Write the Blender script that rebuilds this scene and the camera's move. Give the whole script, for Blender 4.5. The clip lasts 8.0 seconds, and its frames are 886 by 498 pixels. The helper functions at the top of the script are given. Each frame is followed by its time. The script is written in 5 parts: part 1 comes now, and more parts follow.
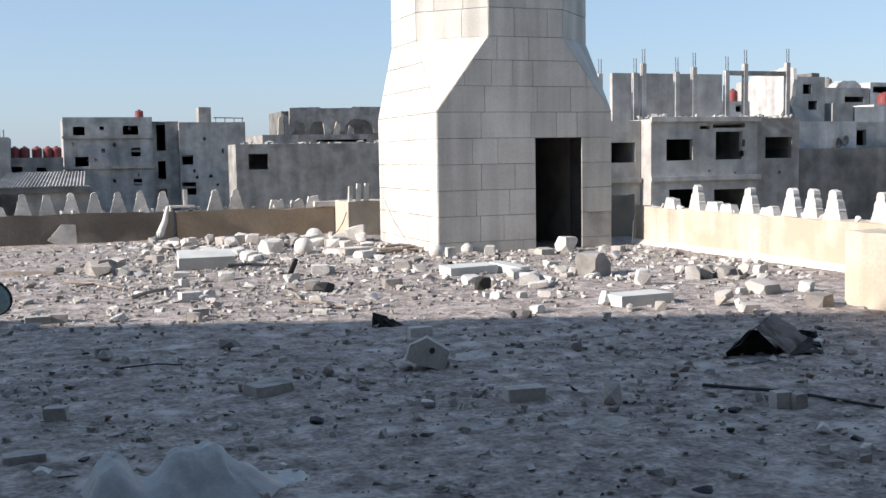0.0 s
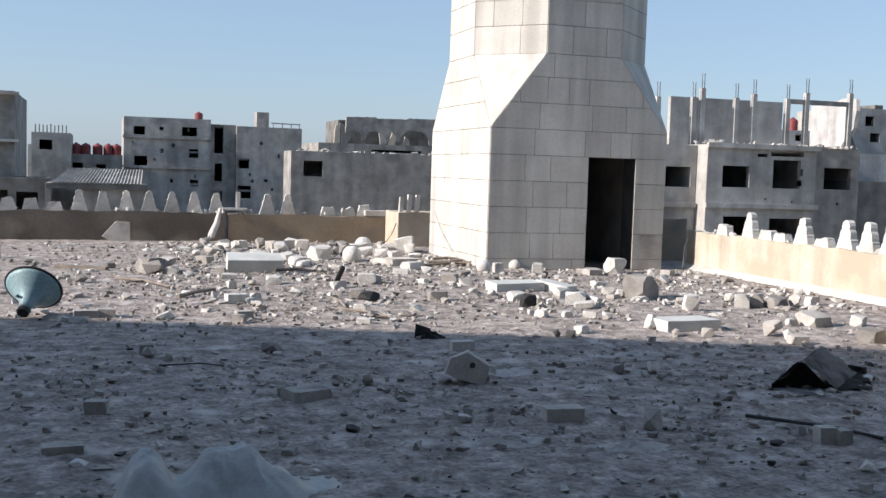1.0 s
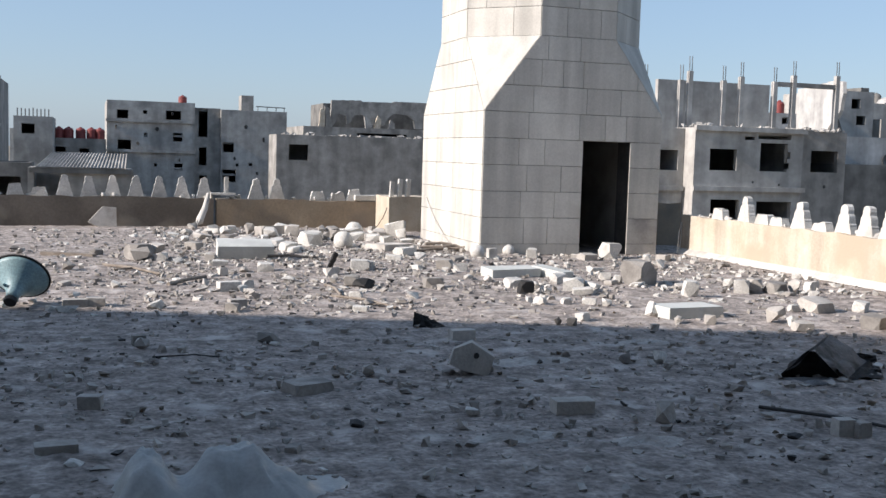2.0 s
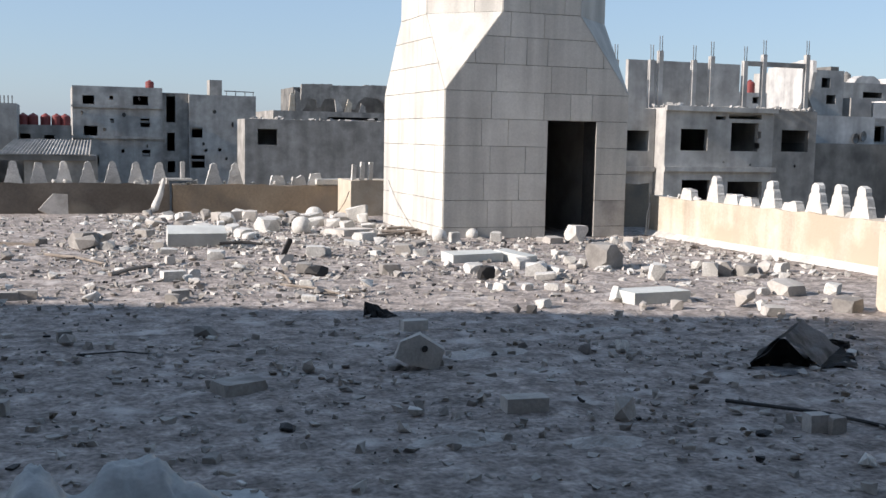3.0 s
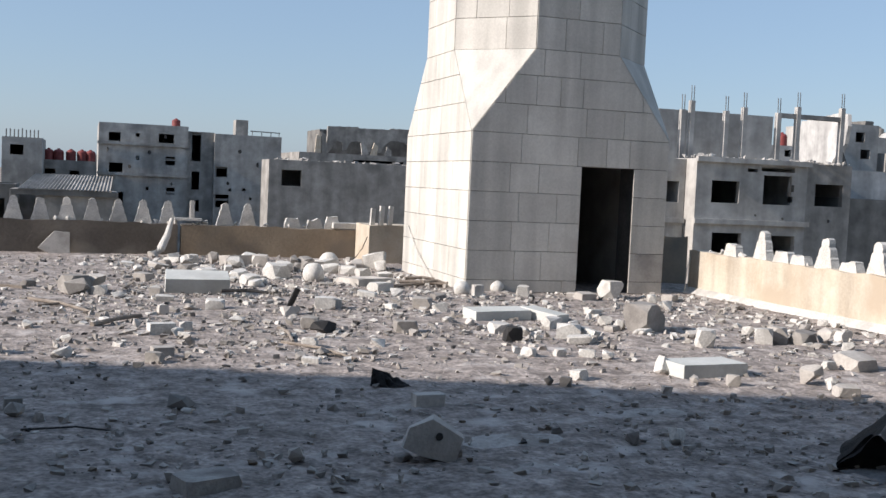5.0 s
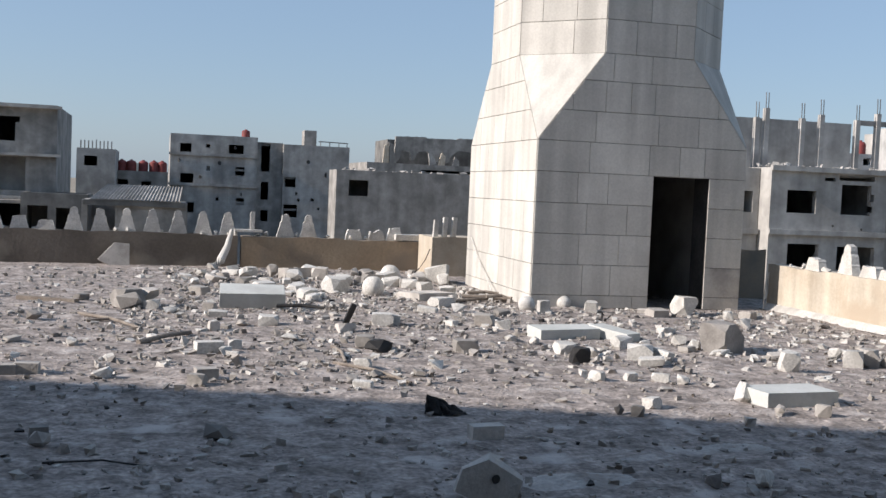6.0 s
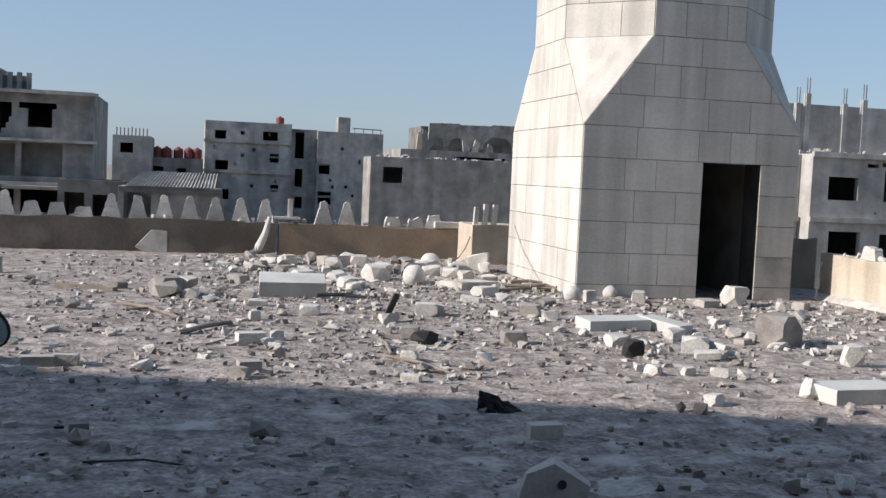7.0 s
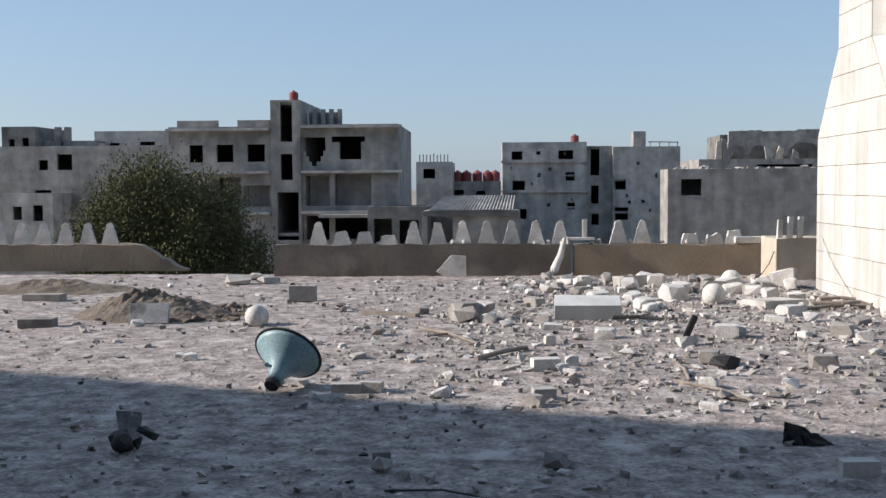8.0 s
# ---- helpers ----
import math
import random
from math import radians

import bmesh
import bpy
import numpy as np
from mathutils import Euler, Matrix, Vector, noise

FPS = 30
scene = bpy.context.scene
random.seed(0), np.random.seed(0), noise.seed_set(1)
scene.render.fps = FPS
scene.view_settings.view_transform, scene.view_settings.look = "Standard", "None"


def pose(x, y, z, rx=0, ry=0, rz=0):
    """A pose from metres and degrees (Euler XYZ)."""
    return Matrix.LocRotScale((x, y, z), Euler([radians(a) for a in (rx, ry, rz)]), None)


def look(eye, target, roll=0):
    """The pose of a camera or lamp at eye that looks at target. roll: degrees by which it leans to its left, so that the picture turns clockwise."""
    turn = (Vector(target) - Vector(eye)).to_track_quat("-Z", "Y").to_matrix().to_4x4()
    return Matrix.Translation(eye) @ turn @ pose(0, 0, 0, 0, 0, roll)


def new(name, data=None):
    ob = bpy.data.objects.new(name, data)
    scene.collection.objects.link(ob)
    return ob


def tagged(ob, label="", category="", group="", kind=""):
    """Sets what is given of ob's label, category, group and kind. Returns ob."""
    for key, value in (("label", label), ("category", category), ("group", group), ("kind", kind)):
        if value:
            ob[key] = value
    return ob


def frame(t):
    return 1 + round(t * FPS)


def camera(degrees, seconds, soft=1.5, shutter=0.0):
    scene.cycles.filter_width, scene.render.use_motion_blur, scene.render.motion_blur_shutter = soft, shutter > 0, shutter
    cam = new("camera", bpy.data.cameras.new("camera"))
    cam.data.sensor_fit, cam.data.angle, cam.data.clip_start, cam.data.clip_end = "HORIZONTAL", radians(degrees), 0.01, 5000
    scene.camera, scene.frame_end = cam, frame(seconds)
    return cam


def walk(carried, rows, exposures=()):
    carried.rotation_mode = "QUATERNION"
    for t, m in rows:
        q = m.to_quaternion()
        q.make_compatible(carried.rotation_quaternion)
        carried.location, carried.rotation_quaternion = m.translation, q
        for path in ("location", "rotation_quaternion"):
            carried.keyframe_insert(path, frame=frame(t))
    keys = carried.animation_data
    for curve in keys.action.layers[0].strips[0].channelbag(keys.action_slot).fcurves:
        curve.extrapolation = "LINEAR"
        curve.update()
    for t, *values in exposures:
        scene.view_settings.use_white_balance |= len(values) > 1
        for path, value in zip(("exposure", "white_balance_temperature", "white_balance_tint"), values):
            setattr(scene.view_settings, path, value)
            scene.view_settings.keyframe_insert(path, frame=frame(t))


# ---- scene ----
cam = camera(45.0, 8.0, 1.5)
PATH = [
    (0, (-5.625, -1.348, 1.491), (-4.932, 0.52, 1.319), -0.9),
    (0.5, (-5.601, -1.373, 1.501), (-4.913, 0.5, 1.358), -0.1),
    (1, (-5.593, -1.333, 1.484), (-4.987, 0.567, 1.338), 1.8),
    (1.5, (-5.633, -1.335, 1.505), (-5.081, 0.58, 1.333), 1.2),
    (2, (-5.643, -1.088, 1.491), (-5.01, 0.801, 1.315), 1.7),
    (2.2, (-5.605, -1.019, 1.486), (-4.93, 0.854, 1.299), 0.9),
    (3.3, (-5.236, -0.499, 1.459), (-4.557, 1.371, 1.252), 1.2),
    (3.5, (-5.221, -0.384, 1.473), (-4.528, 1.482, 1.281), 1.0),
    (4, (-5.116, -0.119, 1.475), (-4.386, 1.736, 1.311), 1.9),
    (4.5, (-4.963, 0.139, 1.480), (-4.273, 2.011, 1.349), 1.2),
    (4.7, (-4.948, 0.259, 1.443), (-4.282, 2.14, 1.310), 1.8),
    (5.8, (-4.687, 0.924, 1.466), (-4.134, 2.844, 1.370), 2.7),
    (6, (-4.668, 0.992, 1.461), (-4.153, 2.921, 1.351), 2.5),
    (6.5, (-4.72, 1.188, 1.467), (-4.236, 3.124, 1.342), 2.7),
    (7, (-4.716, 1.328, 1.451), (-4.259, 3.271, 1.314), 2.5),
    (7.5, (-4.645, 1.448, 1.479), (-4.444, 3.433, 1.347), 1.2),
    (8, (-4.65, 1.385, 1.520), (-4.745, 3.379, 1.403), -0.4),
]
walk(cam, [(t, look(eye, target, roll)) for t, eye, target, roll in PATH], [(0.0, 0.7, 6450, 15), (1.5, 0.54, 6450, 15), (3.5, 0.58, 6450, 15), (4.5, 0.48, 6450, 15), (6.0, 0.36, 6450, 15), (7.0, 0.32, 6450, 15), (8.0, 0.45, 6450, 15)])

# ---- world and sun ----
SUN_EL = radians(27)
world = bpy.data.worlds.new("world")
scene.world = world
world.use_nodes = True
sky = world.node_tree.nodes.new("ShaderNodeTexSky")
sky.sky_type = "NISHITA"
sky.sun_disc = False
sky.sun_elevation = SUN_EL
sky.sun_rotation = radians(270)
sky.air_density = 1.0
sky.dust_density = 0.8
sky.ozone_density = 2.4
background = world.node_tree.nodes["Background"]
background.inputs["Strength"].default_value = 0.092
haze = world.node_tree.nodes.new("ShaderNodeMix")
haze.data_type = "RGBA"
haze.inputs[0].default_value = 0.5
haze.inputs[7].default_value = (2.9, 4.3, 5.9, 1)
world.node_tree.links.new(sky.outputs[0], haze.inputs[6])
world.node_tree.links.new(haze.outputs[2], background.inputs["Color"])
sun = new("sun", bpy.data.lights.new("sun", "SUN"))
sun.data.energy = 5.0
sun.data.angle = radians(0.6)
sun.data.color = (1.0, 0.935, 0.84)
sun.matrix_world = look((-40 * math.cos(SUN_EL), -1.2, 40 * math.sin(SUN_EL)), (0, 0, 0))


# ---- materials ----
def material(name, dark, light, rough=0.85, coarse=1.2, fine=25.0, bump=0.3, stain=None, stain_at=0.62, vary=0.0, metal=0.0, grit=0.28, mid=0.0, streak=0.0):
    """A matt surface: coarse blotches between two colours, fine grain, relief, and stains of a third colour."""
    m = bpy.data.materials.new(name)
    m.use_nodes = True
    n, k = m.node_tree.nodes, m.node_tree.links
    shader = n["Principled BSDF"]
    place = n.new("ShaderNodeNewGeometry")

    def cloud(scale, detail):
        t = n.new("ShaderNodeTexNoise")
        t.inputs["Scale"].default_value, t.inputs["Detail"].default_value = scale, detail
        k.new(place.outputs["Position"], t.inputs["Vector"])
        return t

    def blend(fac, a, b, kind="MIX"):
        x = n.new("ShaderNodeMix")
        x.data_type, x.blend_type = "RGBA", kind
        for value, socket in ((fac, x.inputs[0]), (a, x.inputs[6]), (b, x.inputs[7])):
            if isinstance(value, bpy.types.NodeSocket):
                k.new(value, socket)
            else:
                socket.default_value = value if isinstance(value, (int, float)) else (*value, 1)
        return x.outputs[2]

    big, small = cloud(coarse, 5), cloud(fine, 6)
    ramp = n.new("ShaderNodeMapRange")
    ramp.inputs["From Min"].default_value, ramp.inputs["From Max"].default_value = 0.32, 0.68
    k.new(big.outputs["Fac"], ramp.inputs["Value"])
    colour = blend(ramp.outputs[0], dark, light)
    grain = n.new("ShaderNodeMapRange")
    grain.inputs["From Min"].default_value, grain.inputs["From Max"].default_value = 0.3, 0.7
    grain.inputs["To Min"].default_value, grain.inputs["To Max"].default_value = 1 - grit, 1 + grit * 0.45
    k.new(small.outputs["Fac"], grain.inputs["Value"])
    colour = blend(1.0, colour, grain.outputs[0], "MULTIPLY")
    if streak:
        squeeze = n.new("ShaderNodeVectorMath")
        squeeze.operation = "MULTIPLY"
        squeeze.inputs[1].default_value = (3.0 * streak, 3.0 * streak, 0.22 * streak)
        k.new(place.outputs["Position"], squeeze.inputs[0])
        drip = n.new("ShaderNodeTexNoise")
        drip.inputs["Scale"].default_value, drip.inputs["Detail"].default_value = 1.0, 5
        k.new(squeeze.outputs[0], drip.inputs["Vector"])
        fade = n.new("ShaderNodeMapRange")
        fade.inputs["From Min"].default_value, fade.inputs["From Max"].default_value = 0.35, 0.6
        fade.inputs["To Min"].default_value, fade.inputs["To Max"].default_value = 0.74, 1.04
        k.new(drip.outputs["Fac"], fade.inputs["Value"])
        colour = blend(1.0, colour, fade.outputs[0], "MULTIPLY")
    if mid:
        patch = cloud(mid, 4)
        even = n.new("ShaderNodeMapRange")
        even.inputs["From Min"].default_value, even.inputs["From Max"].default_value = 0.3, 0.7
        even.inputs["To Min"].default_value, even.inputs["To Max"].default_value = 0.74, 1.14
        k.new(patch.outputs["Fac"], even.inputs["Value"])
        colour = blend(1.0, colour, even.outputs[0], "MULTIPLY")
    if stain:
        spot = cloud(coarse * 0.55 + 0.2, 7)
        edge = n.new("ShaderNodeMapRange")
        edge.inputs["From Min"].default_value, edge.inputs["From Max"].default_value = stain_at - 0.07, stain_at + 0.07
        k.new(spot.outputs["Fac"], edge.inputs["Value"])
        colour = blend(edge.outputs[0], colour, stain)
    if vary:
        info = n.new("ShaderNodeObjectInfo")
        tone = n.new("ShaderNodeMapRange")
        tone.inputs["To Min"].default_value, tone.inputs["To Max"].default_value = 1 - vary, 1 + vary * 0.5
        k.new(info.outputs["Random"], tone.inputs["Value"])
        colour = blend(1.0, colour, tone.outputs[0], "MULTIPLY")
    k.new(colour, shader.inputs["Base Color"])
    shader.inputs["Roughness"].default_value, shader.inputs["Metallic"].default_value = rough, metal
    if bump:
        relief = n.new("ShaderNodeBump")
        relief.inputs["Strength"].default_value, relief.inputs["Distance"].default_value = bump, 0.02
        k.new(small.outputs["Fac"], relief.inputs["Height"])
        k.new(relief.outputs[0], shader.inputs["Normal"])
    return m


M_ROOF = material("dusty_roof", (0.205, 0.175, 0.157), (0.45, 0.396, 0.364), 0.95, 4.5, 30, 0.8, (0.50, 0.46, 0.435), 0.64, 0, 0, 0.5, 9.0)
M_LIME = material("limestone_block", (0.52, 0.50, 0.46), (0.62, 0.60, 0.55), 0.85, 1.5, 40, 0.15, (0.44, 0.42, 0.385), 0.64, 0.10, 0.0, 0.10, 0.0, 1.0)
M_LIME_SOOT = material("sooty_limestone", (0.42, 0.40, 0.37), (0.56, 0.54, 0.50), 0.88, 1.4, 40, 0.15, (0.19, 0.18, 0.17), 0.53, 0.05, 0.0, 0.12)
M_MORTAR = material("mortar", (0.25, 0.24, 0.22), (0.37, 0.355, 0.33), 0.95, 3, 60, 0.3)
M_PLASTER = material("cream_plaster", (0.47, 0.40, 0.31), (0.57, 0.51, 0.42), 0.9, 2.4, 30, 0.2, (0.41, 0.34, 0.26), 0.58, 0, 0, 0.10, 0.0, 1.0)
M_PLASTER_OLD = material("soiled_plaster", (0.26, 0.20, 0.14), (0.36, 0.29, 0.21), 0.92, 1.1, 26, 0.25, (0.20, 0.17, 0.14), 0.6, 0, 0, 0.15)
M_PLASTER_DARK = material("dark_grey_brown_plaster", (0.11, 0.095, 0.08), (0.19, 0.165, 0.14), 0.92, 1.3, 26, 0.25, (0.27, 0.24, 0.20), 0.62, 0, 0, 0.15)
M_WHITE = material("whitewashed_cement", (0.50, 0.485, 0.455), (0.66, 0.645, 0.61), 0.85, 4, 50, 0.25, (0.38, 0.365, 0.34), 0.64, 0.08)
M_PAINT = material("pale_house_paint", (0.47, 0.46, 0.445), (0.56, 0.55, 0.53), 0.9, 0.4, 4, 0.1, (0.36, 0.35, 0.34), 0.64, 0.06, 0, 0.06, 1.0, 0.4)
M_RUBBLE = material("broken_stone", (0.36, 0.335, 0.305), (0.53, 0.50, 0.465), 0.92, 5, 45, 0.3, (0.30, 0.28, 0.255), 0.62, 0.3, 0, 0.14)
M_RUBBLE_GREY = material("broken_concrete", (0.22, 0.205, 0.19), (0.37, 0.35, 0.325), 0.94, 5, 45, 0.3, (0.17, 0.155, 0.145), 0.62, 0.25, 0, 0.14)
M_MARBLE = material("pale_slab", (0.47, 0.485, 0.46), (0.57, 0.58, 0.555), 0.7, 2, 30, 0.1, (0.40, 0.40, 0.38), 0.6, 0, 0, 0.08)
M_CONCRETE = material("raw_concrete", (0.25, 0.238, 0.22), (0.37, 0.352, 0.328), 0.92, 0.5, 6, 0.2, (0.145, 0.14, 0.132), 0.62, 0.06, 0, 0.09, 1.4, 0.35)
# darker concrete; on some house walls the darkness is painted shade
M_CONCRETE_DARK = material("dark_and_shaded_concrete", (0.13, 0.127, 0.12), (0.22, 0.213, 0.20), 0.94, 0.4, 6, 0.2, (0.08, 0.078, 0.075), 0.6, 0.05, 0, 0.09, 1.4, 0.35)
M_RENDER = material("pale_render", (0.35, 0.335, 0.312), (0.46, 0.445, 0.42), 0.9, 0.4, 5, 0.15, (0.20, 0.195, 0.19), 0.64, 0.06, 0, 0.08, 1.2, 0.35)
# near-black for shell scars and for the shade painted inside the minaret doorway
M_SOOT_DOOR_SHADE = material("scar_soot_and_door_shade", (0.03, 0.03, 0.03), (0.07, 0.065, 0.06), 0.95, 2, 20, 0.2)
M_WOOD = material("weathered_wood", (0.17, 0.14, 0.115), (0.30, 0.26, 0.22), 0.85, 6, 60, 0.3)
M_BLACK = material("charred_black", (0.012, 0.012, 0.013), (0.035, 0.033, 0.032), 0.7, 8, 60, 0.3)
M_STEEL = material("dull_steel", (0.10, 0.10, 0.10), (0.20, 0.20, 0.20), 0.5, 6, 50, 0.1, None, 0.6, 0, 0.7)
M_SPEAKER = material("blue_grey_enamel", (0.17, 0.29, 0.33), (0.26, 0.38, 0.41), 0.5, 5, 60, 0.08, (0.10, 0.16, 0.18), 0.66)
M_RED = material("red_tank", (0.16, 0.03, 0.028), (0.24, 0.045, 0.04), 0.6, 3, 20, 0.1)
M_LEAF = material("olive_leaf", (0.07, 0.076, 0.034), (0.135, 0.14, 0.068), 0.7, 0.8, 8, 0.0)
M_LEAF.node_tree.nodes["Principled BSDF"].inputs["Specular IOR Level"].default_value = 0.1
M_BARK = material("bark", (0.07, 0.05, 0.035), (0.13, 0.10, 0.075), 0.95, 4, 30, 0.5)
M_DUST = material("plaster_dust", (0.40, 0.375, 0.35), (0.52, 0.49, 0.465), 0.95, 6, 40, 0.4, (0.32, 0.29, 0.265), 0.55, 0, 0, 0.2)
M_EARTH = material("dry_earth", (0.20, 0.17, 0.13), (0.32, 0.28, 0.22), 0.95, 0.08, 2, 0.2)
M_FELT = material("roofing_felt", (0.25, 0.25, 0.255), (0.36, 0.36, 0.365), 0.8, 6, 60, 0.3, (0.09, 0.09, 0.09), 0.62)
M_SHEET = material("bag_film", (0.42, 0.44, 0.44), (0.56, 0.58, 0.575), 0.3, 9, 60, 0.15, None, 0.6, 0, 0, 0.1)
M_SHEET.node_tree.nodes["Principled BSDF"].inputs["Alpha"].default_value = 0.66


# ---- helpers for meshes ----
def part(name, bm, mat, parent=None, label=""):
    """Links a bmesh as one mesh object, under parent where one is given."""
    mesh = bpy.data.meshes.new(name)
    bmesh.ops.recalc_face_normals(bm, faces=bm.faces)
    bm.to_mesh(mesh)
    bm.free()
    mesh.materials.append(mat)
    ob = new(name, mesh)
    ob.parent = parent
    return tagged(ob, label)


def holder(name, at=(0, 0, 0)):
    ob = new(name)
    ob.location = at
    return ob


def box(x0, y0, z0, x1, y1, z1, bevel=0.0, bm=None):
    own = bm is None
    bm = bmesh.new() if own else bm
    v = [bm.verts.new(p) for p in ((x0, y0, z0), (x1, y0, z0), (x1, y1, z0), (x0, y1, z0), (x0, y0, z1), (x1, y0, z1), (x1, y1, z1), (x0, y1, z1))]
    for f in ((0, 3, 2, 1), (4, 5, 6, 7), (0, 1, 5, 4), (1, 2, 6, 5), (2, 3, 7, 6), (3, 0, 4, 7)):
        bm.faces.new([v[i] for i in f])
    if bevel and own:
        bmesh.ops.bevel(bm, geom=bm.edges[:], offset=bevel, segments=2, affect="EDGES")
    return bm


def rough_up(bm, amount, scale=3.0, seed=0.0):
    for v in bm.verts:
        v.co += amount * noise.noise_vector(v.co * scale + Vector((seed, seed * 1.7, seed * 0.3)))
    return bm


def tube(points, radius, sides=7, taper=1.0):
    """A bent rod through points."""
    bm = bmesh.new()
    rings = []
    for i, p in enumerate(points):
        p = Vector(p)
        ahead = (Vector(points[min(i + 1, len(points) - 1)]) - Vector(points[max(i - 1, 0)])).normalized()
        side = ahead.orthogonal().normalized()
        up = ahead.cross(side)
        r = radius * (1 + (taper - 1) * i / max(1, len(points) - 1))
        rings.append([bm.verts.new(p + r * (math.cos(a) * side + math.sin(a) * up)) for a in (2 * math.pi * j / sides for j in range(sides))])
    for a, b in zip(rings, rings[1:]):
        for j in range(sides):
            bm.faces.new((a[j], a[(j + 1) % sides], b[(j + 1) % sides], b[j]))
    bm.faces.new(rings[0][::-1])
    bm.faces.new(rings[-1])
    return bm


def lathe(profile, sides=24):
    """A solid of revolution round z from (radius, height) pairs."""
    bm = bmesh.new()
    rings = [[bm.verts.new((r * math.cos(2 * math.pi * j / sides), r * math.sin(2 * math.pi * j / sides), z)) for j in range(sides)] for r, z in profile]
    for a, b in zip(rings, rings[1:]):
        for j in range(sides):
            bm.faces.new((a[j], a[(j + 1) % sides], b[(j + 1) % sides], b[j]))
    bm.faces.new(rings[0][::-1])
    bm.faces.new(rings[-1])
    return bm


# ---- the roof terrace and the ground below ----
def roof_sheet():
    """The dusty floor with its humps and trodden crumbs of dirt as real relief."""
    nx, ny = 420, 560
    rows = []
    for i in range(nx + 1):
        x = -16 + 20.4 * i / nx
        for j in range(ny + 1):
            y = -8 + 28 * j / ny
            z = 0.018 * noise.noise((x * 1.3, y * 1.3, 0)) + 0.010 * noise.noise((x * 4, y * 4, 3))
            if -9 < x and 0 < y:
                z += 0.011 * noise.noise((x * 11, y * 9, 7)) + 0.008 * max(0.0, noise.noise((x * 23, y * 19, 1)))
            rows.append((x, y, z))
    quads = [(a, a + ny + 1, a + ny + 2, a + 1) for i in range(nx) for a in range(i * (ny + 1), i * (ny + 1) + ny)]
    mesh = bpy.data.meshes.new("floor")
    mesh.from_pydata(rows, [], quads)
    mesh.shade_smooth()
    mesh.materials.append(M_ROOF)
    return new("floor", mesh)


tagged(roof_sheet(), "dusty flat roof floor strewn with debris", "roof floor", kind="structure")
tagged(part("roof_slab", box(-16, -8, -1.2, 4.4, 20, -0.06), M_CONCRETE), "concrete slab under the flat roof", "roof slab", kind="structure")
tagged(part("wall_building", box(-15.6, -7.6, -7, 4.0, 19.7, -1.21), M_CONCRETE), "plain wall of the building below the roof", "wall", kind="structure")
tagged(part("ground", box(-2500, -2500, -7.4, 2500, 2500, -7.0), M_EARTH), "dry bare earth between the houses", "ground", kind="structure")

# the tall block that shades the near part of the roof
bm = bmesh.new()
outline = ((-40, 14.27), (-15.96, 5.83), (-15.96, -14), (-40, -14))
low = [bm.verts.new((x, y, -7)) for x, y in outline]
high = [bm.verts.new((x, y, 9.0)) for x, y in outline]
bm.faces.new(low[::-1]), bm.faces.new(high)
for i in range(4):
    bm.faces.new((low[i], low[(i + 1) % 4], high[(i + 1) % 4], high[i]))
tagged(part("wall_neighbour", bm, M_RENDER), "pale rendered wall of the tall neighbouring block", "wall", kind="structure")

# unseen block, added to hide the southern sky and deepen the near shade
tagged(part("wall_south", box(-15.9, -14, -7, 9, -2.9, 12.5), M_CONCRETE), "unseen grey concrete block added behind the roof terrace to cut skylight", "wall", kind="structure")


# ---- parapets ----
def parapet(name, x0, y0, x1, y1, z, mat, label, seed=1.0, ragged=0.0, cap=0.03, fallen=0.0):
    bm = bmesh.new()
    nx, ny, nz = max(1, int((x1 - x0) / 0.12)), max(1, int((y1 - y0) / 0.12)), 5
    bm = box(x0, y0, 0, x1, y1, z)
    bmesh.ops.subdivide_edges(bm, edges=[e for e in bm.edges if abs(e.verts[0].co.x - e.verts[1].co.x) > 0.5], cuts=nx, use_grid_fill=True)
    bmesh.ops.subdivide_edges(bm, edges=[e for e in bm.edges if abs(e.verts[0].co.y - e.verts[1].co.y) > 0.5], cuts=ny, use_grid_fill=True)
    for v in bm.verts:
        if v.co.z > z - 0.01:
            v.co.z += cap * noise.noise((v.co.x * 3 + seed, v.co.y * 3, seed)) - ragged * max(0, noise.noise((v.co.x * 1.1 + seed, v.co.y * 1.1, 5)))
        if fallen and v.co.x > x1 - fallen:
            v.co.z *= max(0.06, min(1.0, (x1 - v.co.x) / fallen + 0.18 * noise.noise((v.co.x * 7, 0, seed))))
        v.co += 0.008 * noise.noise_vector(v.co * 2.2 + Vector((seed, 0, 0)))
    return tagged(part(name, bm, mat), label, "parapet wall", kind="structure")


LW = 19.44
parapet("wall_north", -3.3, LW, 0.1, LW + 0.25, 0.53, M_PLASTER_OLD, "low tan plastered parapet wall at the roof edge", 1.0, 0.05)
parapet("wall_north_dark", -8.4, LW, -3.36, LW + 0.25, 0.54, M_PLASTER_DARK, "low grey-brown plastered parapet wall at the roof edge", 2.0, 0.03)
parapet("wall_north_far", -18.0, 20.75, -10.3, 21.0, 0.5, M_PLASTER_OLD, "low soiled parapet wall with a collapsed end beyond the breach", 3.0, 0.05, 0.03, 0.9)
parapet("wall_stub", -0.20, 18.45, 0.7, 19.42, 0.66, M_PLASTER, "short tan parapet pier beside the minaret", 4.0, 0.04)
parapet("wall_east", 3.62, 8.1, 3.9, 14.3, 0.62, M_PLASTER, "sunlit cream plastered parapet wall", 5.0, 0.03)
parapet("wall_east_near", 1.6, 2.5, 1.9, 6.95, 0.72, M_PLASTER, "cream plastered parapet wall with rounded edge", 6.0, 0.03)
